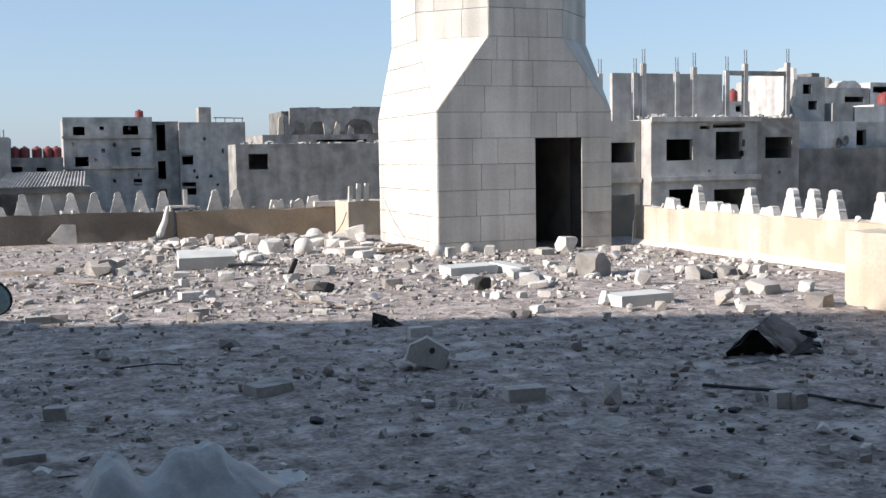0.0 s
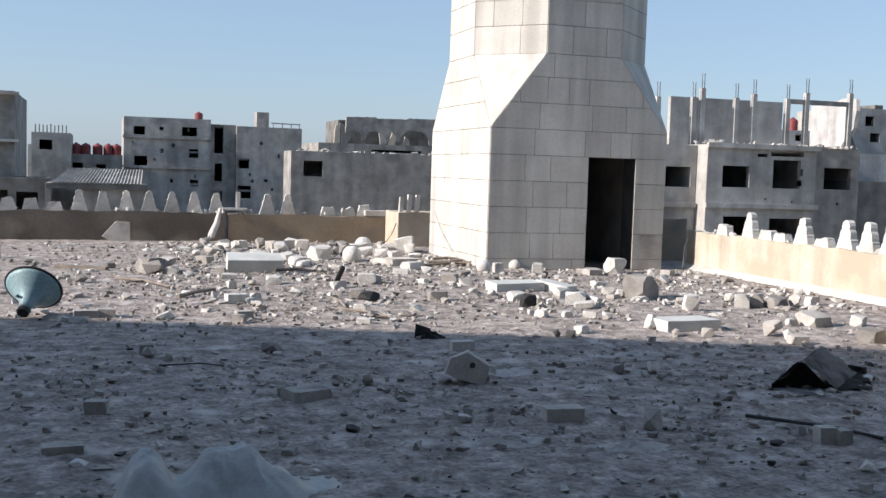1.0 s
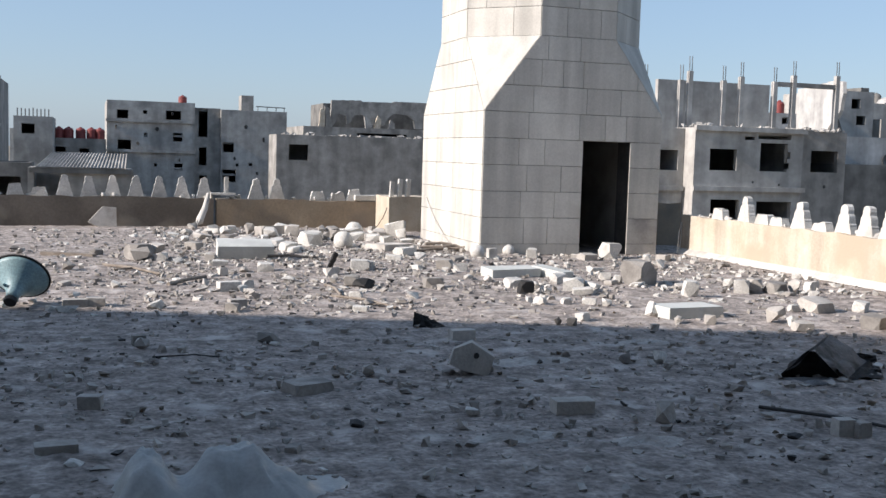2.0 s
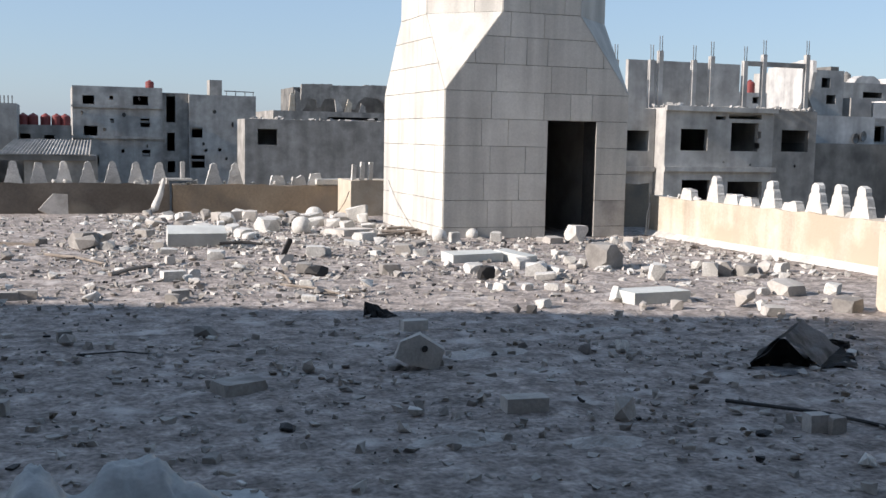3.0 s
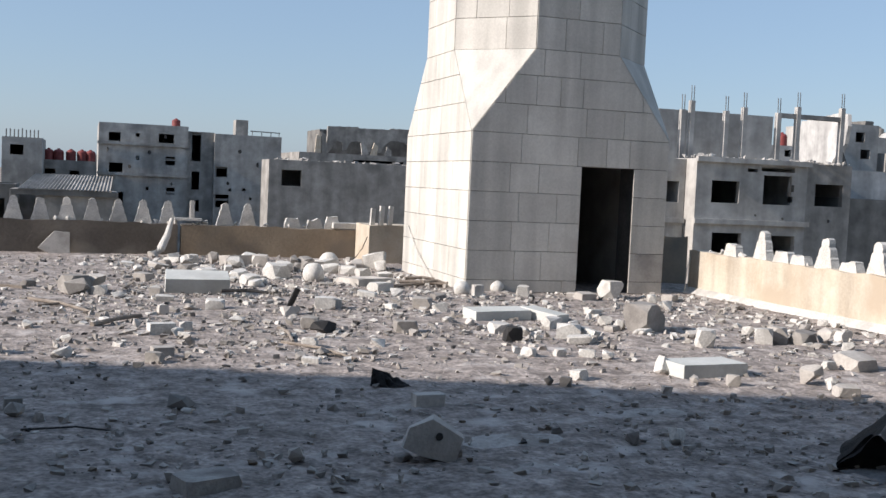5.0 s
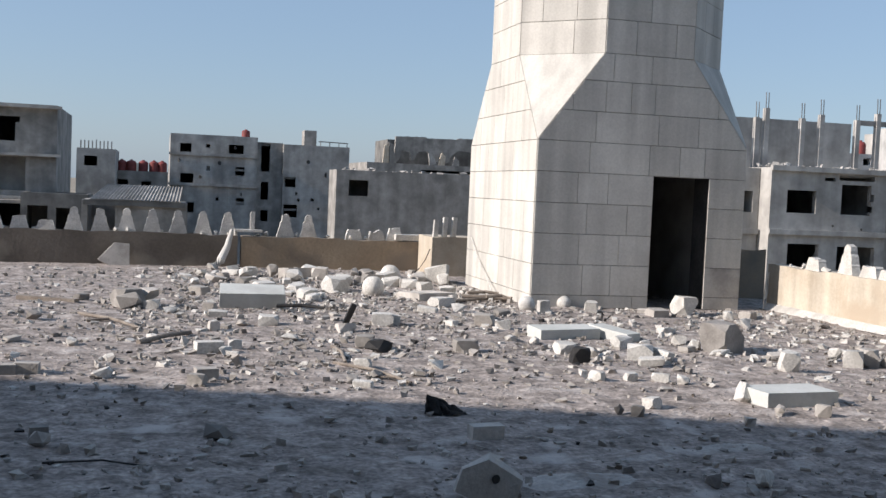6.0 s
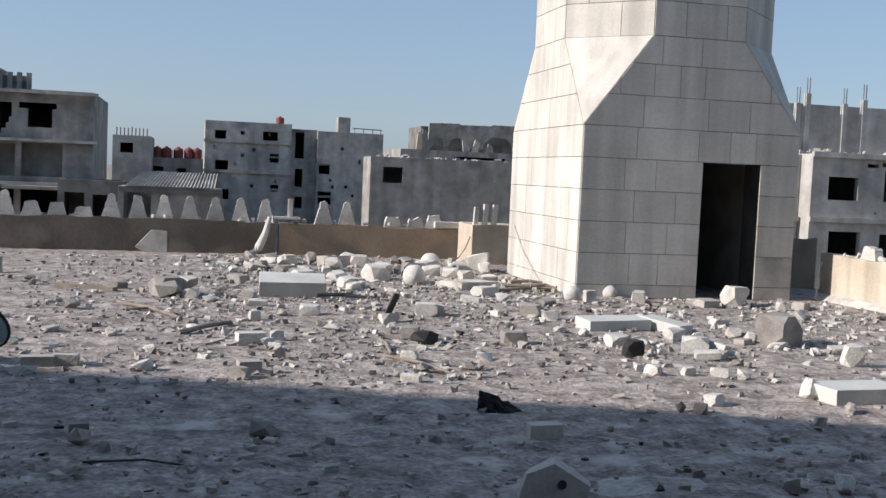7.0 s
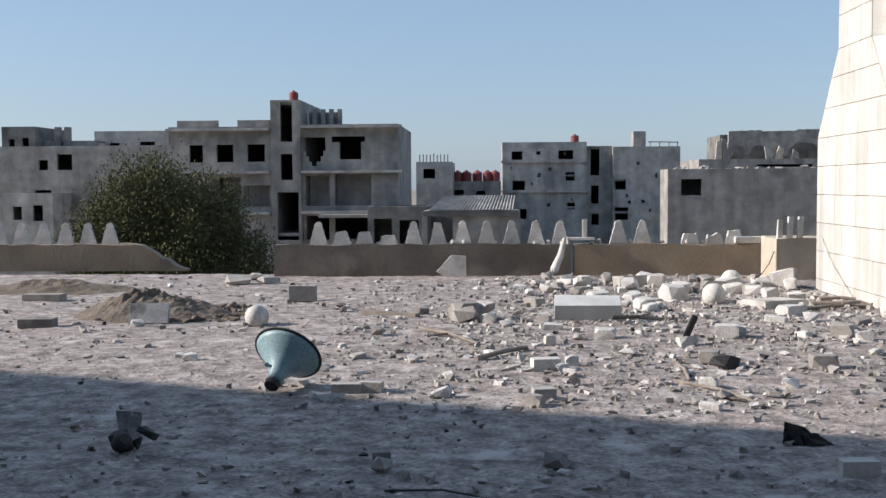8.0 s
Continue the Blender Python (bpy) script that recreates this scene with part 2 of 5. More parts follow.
parapet("wall_east_back", 3.02, 15.6, 4.38, 15.85, 0.76, M_PLASTER_OLD, "soiled tan low wall behind the minaret", 7.0, 0.05)
bm = bmesh.new()
rows = []
for i in range(50):
    y = 8.1 + 6.2 * i / 49
    w = 0.13 + 0.05 * noise.noise((y * 2, 0, 0))
    rows.append([bm.verts.new((3.63 - w, y, 0.0)), bm.verts.new((3.63 - w * 0.5, y, 0.05)), bm.verts.new((3.63, y, 0.09))])
for a, b in zip(rows, rows[1:]):
    for j in range(2):
        bm.faces.new((a[j], a[j + 1], b[j + 1], b[j]))
tagged(part("trim_fillet", bm, M_WHITE), "white cement fillet along the foot of the wall", "fillet", kind="structure")


def merlon(height=0.38, width=0.36, thick=0.16, broken=0.0, seed=0.0):
    """A stepped, tapering battlement with an ogee outline."""
    half = [(0.5, 0.0), (0.49, 0.08), (0.44, 0.2), (0.39, 0.31), (0.39, 0.36), (0.34, 0.41), (0.33, 0.5), (0.31, 0.6), (0.29, 0.65), (0.22, 0.71), (0.22, 0.82), (0.18, 0.93), (0.07, 1.0)]
    bm = bmesh.new()
    ring = [(w * width, h * height) for w, h in half] + [(-w * width, h * height) for w, h in reversed(half)]
    cut = height * (1 - broken)
    pts = [(x, min(z, cut + 0.05 * noise.noise((x * 9, seed, 0)))) for x, z in ring]
    front = [bm.verts.new((x, -thick / 2 + 0.02 * (z / height), z)) for x, z in pts]
    back = [bm.verts.new((x, thick / 2 - 0.02 * (z / height), z)) for x, z in pts]
    bm.faces.new(front), bm.faces.new(back[::-1])
    for i in range(len(pts)):
        j = (i + 1) % len(pts)
        bm.faces.new((front[j], front[i], back[i], back[j]))
    return rough_up(bm, 0.008, 6, seed)


def place_merlon(x, y, z, turn, broken=0.0, seed=0.0, wide=0.30, thick=0.10):
    ob = part("merlon", merlon(0.41, wide, thick, broken, seed), M_WHITE)
    ob.matrix_world = pose(x, y, z, 0, 0, turn)
    tagged(ob, "broken white cement battlement on the parapet" if broken else "white cement battlement with a stepped outline on the parapet", "battlement", "battlements along the parapets")


for i, (x, b) in enumerate(((-7.65, 0), (-7.25, 0.45), (-6.86, 0.45), (-6.45, 0.6), (-6.02, 0), (-5.6, 0), (-5.18, 0), (-4.77, 0), (-4.35, 0), (-3.94, 0), (-3.53, 0), (-2.55, 0), (-2.15, 0), (-1.35, 0.55), (-0.95, 0.6), (-0.62, 0.45))):
    place_merlon(x, LW + 0.12, 0.52, 2 * (i % 3), b, i * 1.3)
for i, (y, b) in enumerate(((12.9, 0), (12.45, 0.6), (12.1, 0.65), (11.6, 0), (11.15, 0.65), (10.68, 0), (10.26, 0), (9.85, 0), (9.02, 0), (8.6, 0), (13.6, 0.55))):
    place_merlon(3.76, y - 0.23, 0.59, 90 + 3 * (i % 2), b, i * 2.1, 0.31, 0.13)
for i in range(14):
    if i not in (9, 10, 13):
        place_merlon(-11.75 - 0.42 * i, 20.87, 0.48, 0, 0, i * 0.7)


# ---- the minaret ----
S, C, Z0, Z1, TOP = 3.0, 0.87, 2.165, 3.325, 12.0
DOOR0, DOOR1, DOOR_Z = 1.645, 2.46, 1.765
X0, Y0 = 0.0, 14.0
minaret = holder("minaret", (X0 + S / 2, Y0 + S / 2, 0))
tagged(minaret, "pale limestone minaret with square base and octagonal shaft", "minaret")


def under(ob, parent):
    ob.parent = parent
    ob.matrix_parent_inverse = Matrix.Translation(-parent.location)
    return ob


E = 0.012
T = 0.4
# back wall and right door pier are near-black: doorway shade put into colour
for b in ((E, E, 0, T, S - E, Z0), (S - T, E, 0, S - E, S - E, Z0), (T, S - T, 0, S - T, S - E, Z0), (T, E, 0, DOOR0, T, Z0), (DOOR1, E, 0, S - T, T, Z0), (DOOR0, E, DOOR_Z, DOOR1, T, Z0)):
    under(part("wall_core", box(X0 + b[0], Y0 + b[1], b[2], X0 + b[3], Y0 + b[4], b[5]), M_SOOT_DOOR_SHADE if b[3] == S - T else M_MORTAR), minaret)


def octagon(e):
    c = C + e * 0.4
    return [(c, e), (S - c, e), (S - e, c), (S - e, S - c), (S - c, S - e), (c, S - e), (e, S - c), (e, c)]


bm = bmesh.new()
base = [bm.verts.new((X0 + x, Y0 + y, Z0 + 0.001)) for x, y in ((E, E), (S - E, E), (S - E, S - E), (E, S - E))]
mid = [bm.verts.new((X0 + x, Y0 + y, Z1)) for x, y in octagon(E)]
top = [bm.verts.new((X0 + x, Y0 + y, TOP)) for x, y in octagon(E)]
for i in range(4):
    bm.faces.new((base[i], base[(i + 1) % 4], mid[(2 * i + 1) % 8], mid[2 * i]))
    bm.faces.new((base[i], mid[2 * i], mid[(2 * i - 1) % 8]))
for i in range(8):
    bm.faces.new((mid[i], mid[(i + 1) % 8], top[(i + 1) % 8], top[i]))
bm.faces.new(top), bm.faces.new(base[::-1])
under(part("shaft_core", bm, M_MORTAR), minaret)


def wedge(quad, origin, across, out, depth=0.010, gap=0.003):
    """One dressed stone: quad gives (u, z) corners on a face."""
    bm = bmesh.new()
    cu, cz = sum(u for u, z in quad) / len(quad), sum(z for u, z in quad) / len(quad)

    def ring(shrink, off):
        r = []
        for u, z in quad:
            du, dz = cu - u, cz - z
            u2 = u + math.copysign(min(abs(du), max(0.0015, shrink - 0.0005)), du)
            z2 = z + math.copysign(min(abs(dz), shrink), dz)
            r.append(bm.verts.new(Vector(origin) + Vector(across) * u2 + Vector(out) * off + Vector((0, 0, z2))))
        return r
    a, b, c = ring(gap, -0.006), ring(gap, depth - 0.006), ring(gap + 0.0015, depth)
    for p, q in ((a, b), (b, c)):
        for i in range(len(quad)):
            j = (i + 1) % len(quad)
            bm.faces.new((p[i], p[j], q[j], q[i]))
    bm.faces.new(c)
    return bm


def clip(poly, p, q, side):
    """What of a polygon of (u, z) lies right (side 1) or left (-1) of the line from p up to q."""
    def off(v):
        return side * (v[0] - (p[0] + (q[0] - p[0]) * (v[1] - p[1]) / (q[1] - p[1])))
    out = []
    for v, w in zip(poly, poly[1:] + poly[:1]):
        a, b = off(v), off(w)
        if a >= -1e-6:
            out.append(v)
        if a * b < 0 and min(abs(a), abs(b)) > 1e-6:
            k = a / (a - b)
            out.append((v[0] + (w[0] - v[0]) * k, v[1] + (w[1] - v[1]) * k))
    return out


def courses(origin, across, out, width, limit, z_from, z_to, seed, hole=None):
    """Dressed stones in courses 0.4 m high; limit(z) gives the ends of the face at a height."""
    rnd = random.Random(seed)
    z, n = z_from, 0
    while z < z_to - 0.05:
        z2 = min(z_to, round((math.floor((z - 0.165) / 0.4 + 1e-6) + 1) * 0.4 + 0.165, 3))
        if z2 - z < 0.1:
            z2 = min(z_to, z2 + 0.4)
        l0, r0 = limit(z)
        l1, r1 = limit(z2)
        cuts, u = [0.0], rnd.uniform(0.3, 0.8)
        while u < width - 0.25:
            cuts.append(u)
            u += rnd.choice((0.4, 0.55, 0.7, 0.9)) + rnd.uniform(-0.06, 0.06)
        cuts.append(width)
        if hole and z < hole[2] - 0.05:
            cuts = sorted([c for c in cuts if c < hole[0] - 0.22 or (c > hole[1] + 0.22)] + [hole[0], hole[1]])
        for a, b in zip(cuts, cuts[1:]):
            if hole and z < hole[2] - 0.05 and a >= hole[0] - 0.01 and b <= hole[1] + 0.01:
                continue
            quad = clip([(a, z), (b, z), (b, z2), (a, z2)], (l0, z), (l1, z2), 1)
            quad = clip(quad, (r0, z), (r1, z2), -1)
            if len(quad) < 3 or max(u for u, _ in quad) - min(u for u, _ in quad) < 0.05 or max(h for _, h in quad) - min(h for _, h in quad) < 0.05:
                continue
            sooty = hole and a >= hole[1] - 0.01 and z < 0.55
            under(part("stone_block", wedge(quad, origin, across, out), M_LIME_SOOT if sooty else M_LIME), minaret)
        z, n = z2, n + 1


def broach(z):
    c = 0.0 if z <= Z0 else C * min(1.0, (z - Z0) / (Z1 - Z0))
    return c, S - c


def straight(w):
    return lambda z: (0.0, w)


SHAFT_TOP = 6.2
FACES = (((X0, Y0, 0), (1, 0, 0), (0, -1, 0), 1), ((X0, Y0 + S, 0), (0, -1, 0), (-1, 0, 0), 2))
courses(*FACES[0][:3], S, broach, 0.0, Z1 + 0.002, 11, (DOOR0, DOOR1, DOOR_Z))
courses(*FACES[1][:3], S, broach, 0.0, Z1 + 0.002, 12)
W = S - 2 * C
courses((X0 + C, Y0, 0), (1, 0, 0), (0, -1, 0), W, straight(W), Z1 + 0.002, SHAFT_TOP, 13)
courses((X0, Y0 + S - C, 0), (0, -1, 0), (-1, 0, 0), W, straight(W), Z1 + 0.002, SHAFT_TOP, 14)
D = C * math.sqrt(2)
R2 = math.sqrt(0.5)
courses((X0, Y0 + C, 0), (R2, -R2, 0), (-R2, -R2, 0), D, straight(D), Z1 + 0.002, SHAFT_TOP, 15)
courses((X0 + S - C, Y0, 0), (R2, R2, 0), (R2, -R2, 0), D, straight(D), Z1 + 0.002, SHAFT_TOP, 16)
courses((X0 + C, Y0 + S, 0), (-R2, -R2, 0), (-R2, R2, 0), D, straight(D), Z1 + 0.002, SHAFT_TOP, 17)
# the sloping corner stones
for corner, a, b in (((0, 0), (C, 0), (0, C)), ((S, 0), (S, C), (S - C, 0)), ((0, S), (0, S - C), (C, S))):
    p, q, r = Vector((X0 + corner[0], Y0 + corner[1], Z0)), Vector((X0 + a[0], Y0 + a[1], Z1)), Vector((X0 + b[0], Y0 + b[1], Z1))
    nrm = (q - p).cross(r - p).normalized()
    bm = bmesh.new()
    inner = [bm.verts.new(v) for v in (p, q, r)]
    outer = [bm.verts.new(v + nrm * 0.012 + ((p + q + r) / 3 - v) * 0.01) for v in (p, q, r)]
    bm.faces.new(outer), bm.faces.new(inner[::-1])
    for i in range(3):
        bm.faces.new((inner[i], inner[(i + 1) % 3], outer[(i + 1) % 3], outer[i]))
    under(part("corner_stone", bm, M_LIME, None, "smooth sloping triangular corner stone"), minaret)


# ---- the houses beyond ----
def house(name, label, x0, x1, y, z1, depth, mat, holes, roof_mat=None, z0=-7.0, thick=0.3):
    """A house whose front has real openings; each hole is x0, z0, x1, z1."""
    root = holder(name, (x0, y, z0))
    tagged(root, label, "building")
    holes = [(max(x0 + 0.05, a), b, min(x1 - 0.05, c), min(z1 - 0.1, d)) for a, b, c, d in holes if a < x1 and c > x0]
    xs = sorted({x0, x1, *(h[0] for h in holes), *(h[2] for h in holes)})
    zs = sorted({z0, z1, *(h[1] for h in holes), *(h[3] for h in holes)})
    bm = bmesh.new()
    for a, b in zip(xs, xs[1:]):
        for c, d in zip(zs, zs[1:]):
            mx, mz = (a + b) / 2, (c + d) / 2
            if not any(h[0] < mx < h[2] and h[1] < mz < h[3] for h in holes):
                for yy in (y, y + thick):
                    bm.faces.new([bm.verts.new(p) for p in ((a, yy, c), (b, yy, c), (b, yy, d), (a, yy, d))])
    for h in holes + [(x0, z0, x1, z1)]:
        ring = ((h[0], h[1]), (h[2], h[1]), (h[2], h[3]), (h[0], h[3]))
        for i in range(4):
            p, q = ring[i], ring[(i + 1) % 4]
            bm.faces.new([bm.verts.new(v) for v in ((p[0], y, p[1]), (q[0], y, q[1]), (q[0], y + thick, q[1]), (p[0], y + thick, p[1]))])
    bmesh.ops.remove_doubles(bm, verts=bm.verts, dist=0.001)
    under(part("front_wall", bm, mat), root)
    for wall in ((x0, y + thick, x0 + 0.25, y + depth), (x1 - 0.25, y + thick, x1, y + depth), (x0 + 0.25, y + depth - 0.25, x1 - 0.25, y + depth)):
        under(part("side_wall", box(wall[0], wall[1], z0, wall[2], wall[3], z1), mat), root)
    under(part("roof", box(x0 + 0.25, y + thick, z1 - 0.3, x1 - 0.25, y + depth - 0.25, z1 - 0.05), roof_mat or mat), root)
    z = z1 - 3.1
    while z > z0:
        under(part("storey_floor", box(x0 + 0.25, y + thick, z - 0.2, x1 - 0.25, y + depth - 0.25, z), mat), root)
        z -= 3.1
    return root


house("ruined_house", "unfinished grey concrete house with empty windows", 24.5, 31.2, 48, 3.3, 9, M_RENDER,
    [(25.43, 1.09, 27.07, 2.22), (28.52, 1.10, 30.24, 2.61), (30.23, 1.80, 30.42, 2.17), (30.24, 1.25, 30.35, 1.56), (27.52, 2.74, 28.13, 2.92), (28.34, 2.81, 30.41, 3.07), (28.07, 0.46, 28.18, 0.55), (29.74, 0.33, 29.85, 0.43), (25.61, -1.62, 27.37, -0.45), (28.44, -1.73, 30.64, -0.52)])
house("ruined_house", "set-back wing of a grey concrete house, one empty window", 17.0, 24.46, 49, 3.25, 8, M_RENDER, [(22.63, 1.02, 24.13, 2.09)])
house("ruined_house", "grey concrete house wing with an empty window", 31.2, 34.5, 48.6, 3.35, 8, M_CONCRETE, [(32.2, 1.12, 33.98, 2.3), (33.1, 0.25, 33.25, 0.4)])
big = house("apartment_block", "grey three-storey block with blown-out open bays", -27.5, -20.2, 76, 5.8, 12, M_CONCRETE,
    [(-26.03, 3.31, -25.07, 4.53), (-24.10, 3.32, -22.91, 4.54), (-21.91, 3.33, -20.67, 4.55), (-24.00, 0.36, -22.41, 2.25), (-22.24, 0.18, -20.09, 1.67)])
house("apartment_block", "grey stair tower with tall dark openings", -20.2, -18.1, 75.8, 7.6, 9, M_CONCRETE,
    [(-19.51, 4.71, -18.68, 7.45), (-19.52, 2.04, -18.69, 3.85), (-19.80, -2.18, -18.26, 1.17)])
house("apartment_block", "grey concrete block with shattered top windows and open bays", -18.1, -11.3, 76, 5.9, 12, M_CONCRETE,
    [(-17.92, 4.06, -16.38, 5.00), (-17.77, 3.67, -16.54, 4.06), (-17.57, 3.31, -16.73, 3.67), (-17.37, 3.00, -17.01, 3.31), (-15.94, 4.66, -13.61, 5.05), (-15.39, 3.45, -13.88, 4.66), (-17.85, 0.21, -16.14, 2.33), (-15.78, 0.23, -13.20, 2.42), (-18.05, -2.17, -16.18, -0.28), (-15.78, -2.14, -13.00, -0.27)])
house("apartment_block", "grey four-storey residential block pocked with holes", -3.8, 4.3, 105, 5.7, 12, M_RENDER,
    [(-2.90, 4.01, -1.86, 4.82), (1.59, 4.04, 3.00, 4.89), (-2.82, 1.03, -1.61, 2.00), (2.27, 1.98, 3.14, 2.79), (2.41, -0.79, 3.18, -0.14), (-2.30, -1.69, -1.48, -0.72), (-0.52, 4.50, -0.14, 4.83), (-0.44, 2.34, -0.11, 2.72), (0.52, -0.48, 0.79, -0.15)])
house("apartment_block", "grey stairwell bay with dark slot openings", 4.3, 6.8, 105.6, 5.3, 11, M_CONCRETE,
    [(4.71, 2.49, 5.57, 5.42), (4.77, -0.24, 5.50, 1.50), (4.81, -2.31, 5.53, -1.23)])
house("apartment_block", "pale rendered block with empty windows and shell holes", 6.8, 13.2, 105, 5.2, 12, M_RENDER,
    [(6.86, 1.09, 8.06, 2.06), (6.90, -1.83, 8.27, -0.60), (6.47, 2.33, 6.86, 2.70), (8.24, -0.26, 8.51, 0.01), (9.53, -0.20, 9.86, 0.07), (10.24, -1.06, 10.46, -0.79)])
house("low_house", "low windowless concrete house with one empty window", 8.0, 20.6, 80, 2.65, 3.5, M_CONCRETE, [(8.96, 0.74, 10.45, 1.92)])
house("far_house", "damaged far concrete house with a low terrace wall", 19.7, 42, 130, 4.5, 14, M_CONCRETE, [(26.5, 3.55, 33.0, 3.85)])
# darker than the front wall: the dimness indoors is put into the colour
house("far_house", "rear wall of a shelled upper storey, coloured dim", 23.2, 42, 135, 7.6, 8, M_CONCRETE_DARK, [], None, 4.4)
house("far_house", "low far house in grey concrete", -52, -27.6, 92, 5.2, 14, M_CONCRETE,
    [(-43.79, 3.14, -42.96, 4.01), (-42.15, 3.15, -40.84, 4.50), (-44.18, -0.49, -42.72, 1.44)])
# this front lies in shade, which its dark concrete colour carries
house("low_house", "wall of a low house with its shade in the dark colour", 34.05, 46, 48.75, 1.62, 2.4, M_CONCRETE_DARK, [])
house("far_house", "pale far house behind the ruins", 50, 78, 86, 4.5, 10, M_RENDER, [])


def slab_on(parent_name, label, category, x0, y0, z0, x1, y1, z1, mat, bevel=0.0):
    ob = part(parent_name, box(x0, y0, z0, x1, y1, z1, bevel), mat)
    return tagged(ob, label, category)


# upper storeys, posts and roof things on the houses
slab_on("unfinished_wall", "bare concrete wall of an unfinished upper storey", "wall", 25.0, 53, 3.26, 32.4, 53.3, 6.1, M_RENDER)
def ragged_wall(name, label, outline, at, turn, thick, mat, category="wall"):
    """A broken wall: an outline of (along, height) pairs given thickness, its edges worn."""
    bm = bmesh.new()
    pts = []
    for (u, z), (u2, z2) in zip(outline, outline[1:] + outline[:1]):
        steps = max(1, int(math.hypot(u2 - u, z2 - z) / 0.35))
        for k in range(steps):
            a, b = u + (u2 - u) * k / steps, z + (z2 - z) * k / steps
            worn = 0.07 if z > outline[-1][1] + 0.1 or k else 0.0
            pts.append((a + worn * noise.noise((a * 2.3, b * 2.3, turn)), b + worn * noise.noise((a * 2.3, b * 2.3, turn + 9))))
    front = [bm.verts.new((u, 0, z)) for u, z in pts]
    back = [bm.verts.new((u, thick, z)) for u, z in pts]
    bm.faces.new(front), bm.faces.new(back[::-1])
    for i in range(len(pts)):
        j = (i + 1) % len(pts)
        bm.faces.new((front[j], front[i], back[i], back[j]))
    ob = part(name, bm, mat)
    ob.matrix_world = pose(at[0], at[1], at[2], 0, 0, turn)
    return tagged(ob, label, category)


ragged_wall("broken_wall", "broken pale upper wall with a jagged end in the sun", [(0, 0), (0, 3.2), (1.9, 3.25), (5.2, 3.4), (6.3, 3.3), (6.4, 2.6), (6.1, 1.6), (5.6, 0.9), (5.2, 0.0)], (38.2, 58.2, 3.2), -103, 0.22, M_PAINT)
ragged_wall("broken_wall", "dark broken stump of a wall on a roof", [(0, 0), (0.1, 0.5), (0.6, 1.15), (0.85, 0.7), (1.1, 0.0)], (35.6, 51.6, 3.2), 0, 0.25, M_CONCRETE_DARK)
house("far_house", "whitish house under the broken upper wall", 35.9, 41.0, 51.4, 3.25, 8, M_PAINT, [])
for x, z in ((39.55, 1.95), (40.1, 2.1)):
    ob = part("satellite_dish", lathe(((0.05, 0.0), (0.3, 0.06), (0.31, 0.1), (0.28, 0.1), (0.05, 0.05)), 16), M_STEEL)
    ob.matrix_world = pose(x, 51.39, z, 90, 0, 15)
    tagged(ob, "dark round dish on a whitish house wall", "dish", "dishes on the house wall")
house("low_house", "pale low house with a dark opening", 41.05, 46.5, 52, 3.0, 5, M_RENDER, [(41.2, 1.8, 42.3, 2.75)])
house("far_house", "whitish far house with one small window", 36.0, 40.4, 60, 4.9, 5, M_PAINT, [(38.4, 4.2, 38.95, 4.65)])
house("far_house", "grey far house with two dark windows", 41.3, 44.1, 58, 6.45, 6, M_RENDER, [(42.3, 5.3, 43.0, 5.95), (42.75, 4.25, 43.5, 4.85)])
slab_on("stair_house", "dark stair box beside a far roof", "roof box", 43.4, 58.5, 6.4, 44.05, 60, 6.75, M_CONCRETE_DARK)
house("low_house", "pale low house carrying two roof boxes", 44.4, 52.0, 57.5, 3.4, 5, M_RENDER, [(46.7, 2.2, 47.5, 2.9), (49.4, 2.1, 50.6, 2.9)])
slab_on("roof_box", "whitish box on a low roof", "roof box", 46.6, 57.9, 3.34, 49.1, 60, 4.45, M_PAINT)
slab_on("roof_box", "pale box with a stepped side on a low roof", "roof box", 44.7, 57.9, 3.34, 46.4, 59.5, 4.7, M_RENDER)
house("far_house", "pale far house below the red tanks", 46.5, 59.0, 63, 4.1, 7, M_PAINT, [(50.0, 3.0, 50.9, 3.7)])
slab_on("roof_box", "pale stand for tanks on a far roof", "roof box", 53.2, 63.4, 4.04, 57.5, 66, 4.9, M_PAINT)
house("far_house", "pale grey far house with a slot window", 58.2, 63.2, 75, 6.95, 8, M_RENDER, [(60.5, 5.7, 62.6, 6.2)])
house("far_house", "whitish far house with a long dark opening", 63.3, 74.0, 75, 7.45, 8, M_PAINT, [(63.6, 6.55, 66.3, 7.1), (68.0, 5.2, 69.2, 6.3)])
ragged_wall("broken_wall", "white rounded broken slab on a far roof", [(0, 0), (0.3, 0.5), (0.9, 0.72), (2.2, 0.7), (2.8, 0.3), (2.9, 0)], (59.9, 75.5, 6.9), 0, 1.2, M_PAINT, "slab")
slab_on("concrete_beam", "grey concrete beam across the posts", "beam", 30.9, 50.4, 5.85, 35.0, 50.7, 6.1, M_CONCRETE)
POSTS = (22.81, 3.52, 22.82, 5.82, 24.98, 3.51, 24.98, 5.91, 25.52, 3.51, 25.52, 6.41, 28.77, 3.50, 28.79, 6.26, 30.94, 3.50, 30.96, 6.10, 32.19, 3.49, 32.22, 6.50, 27.64, 3.50, 27.64, 6.00, 35.11, 3.48, 35.16, 6.61)
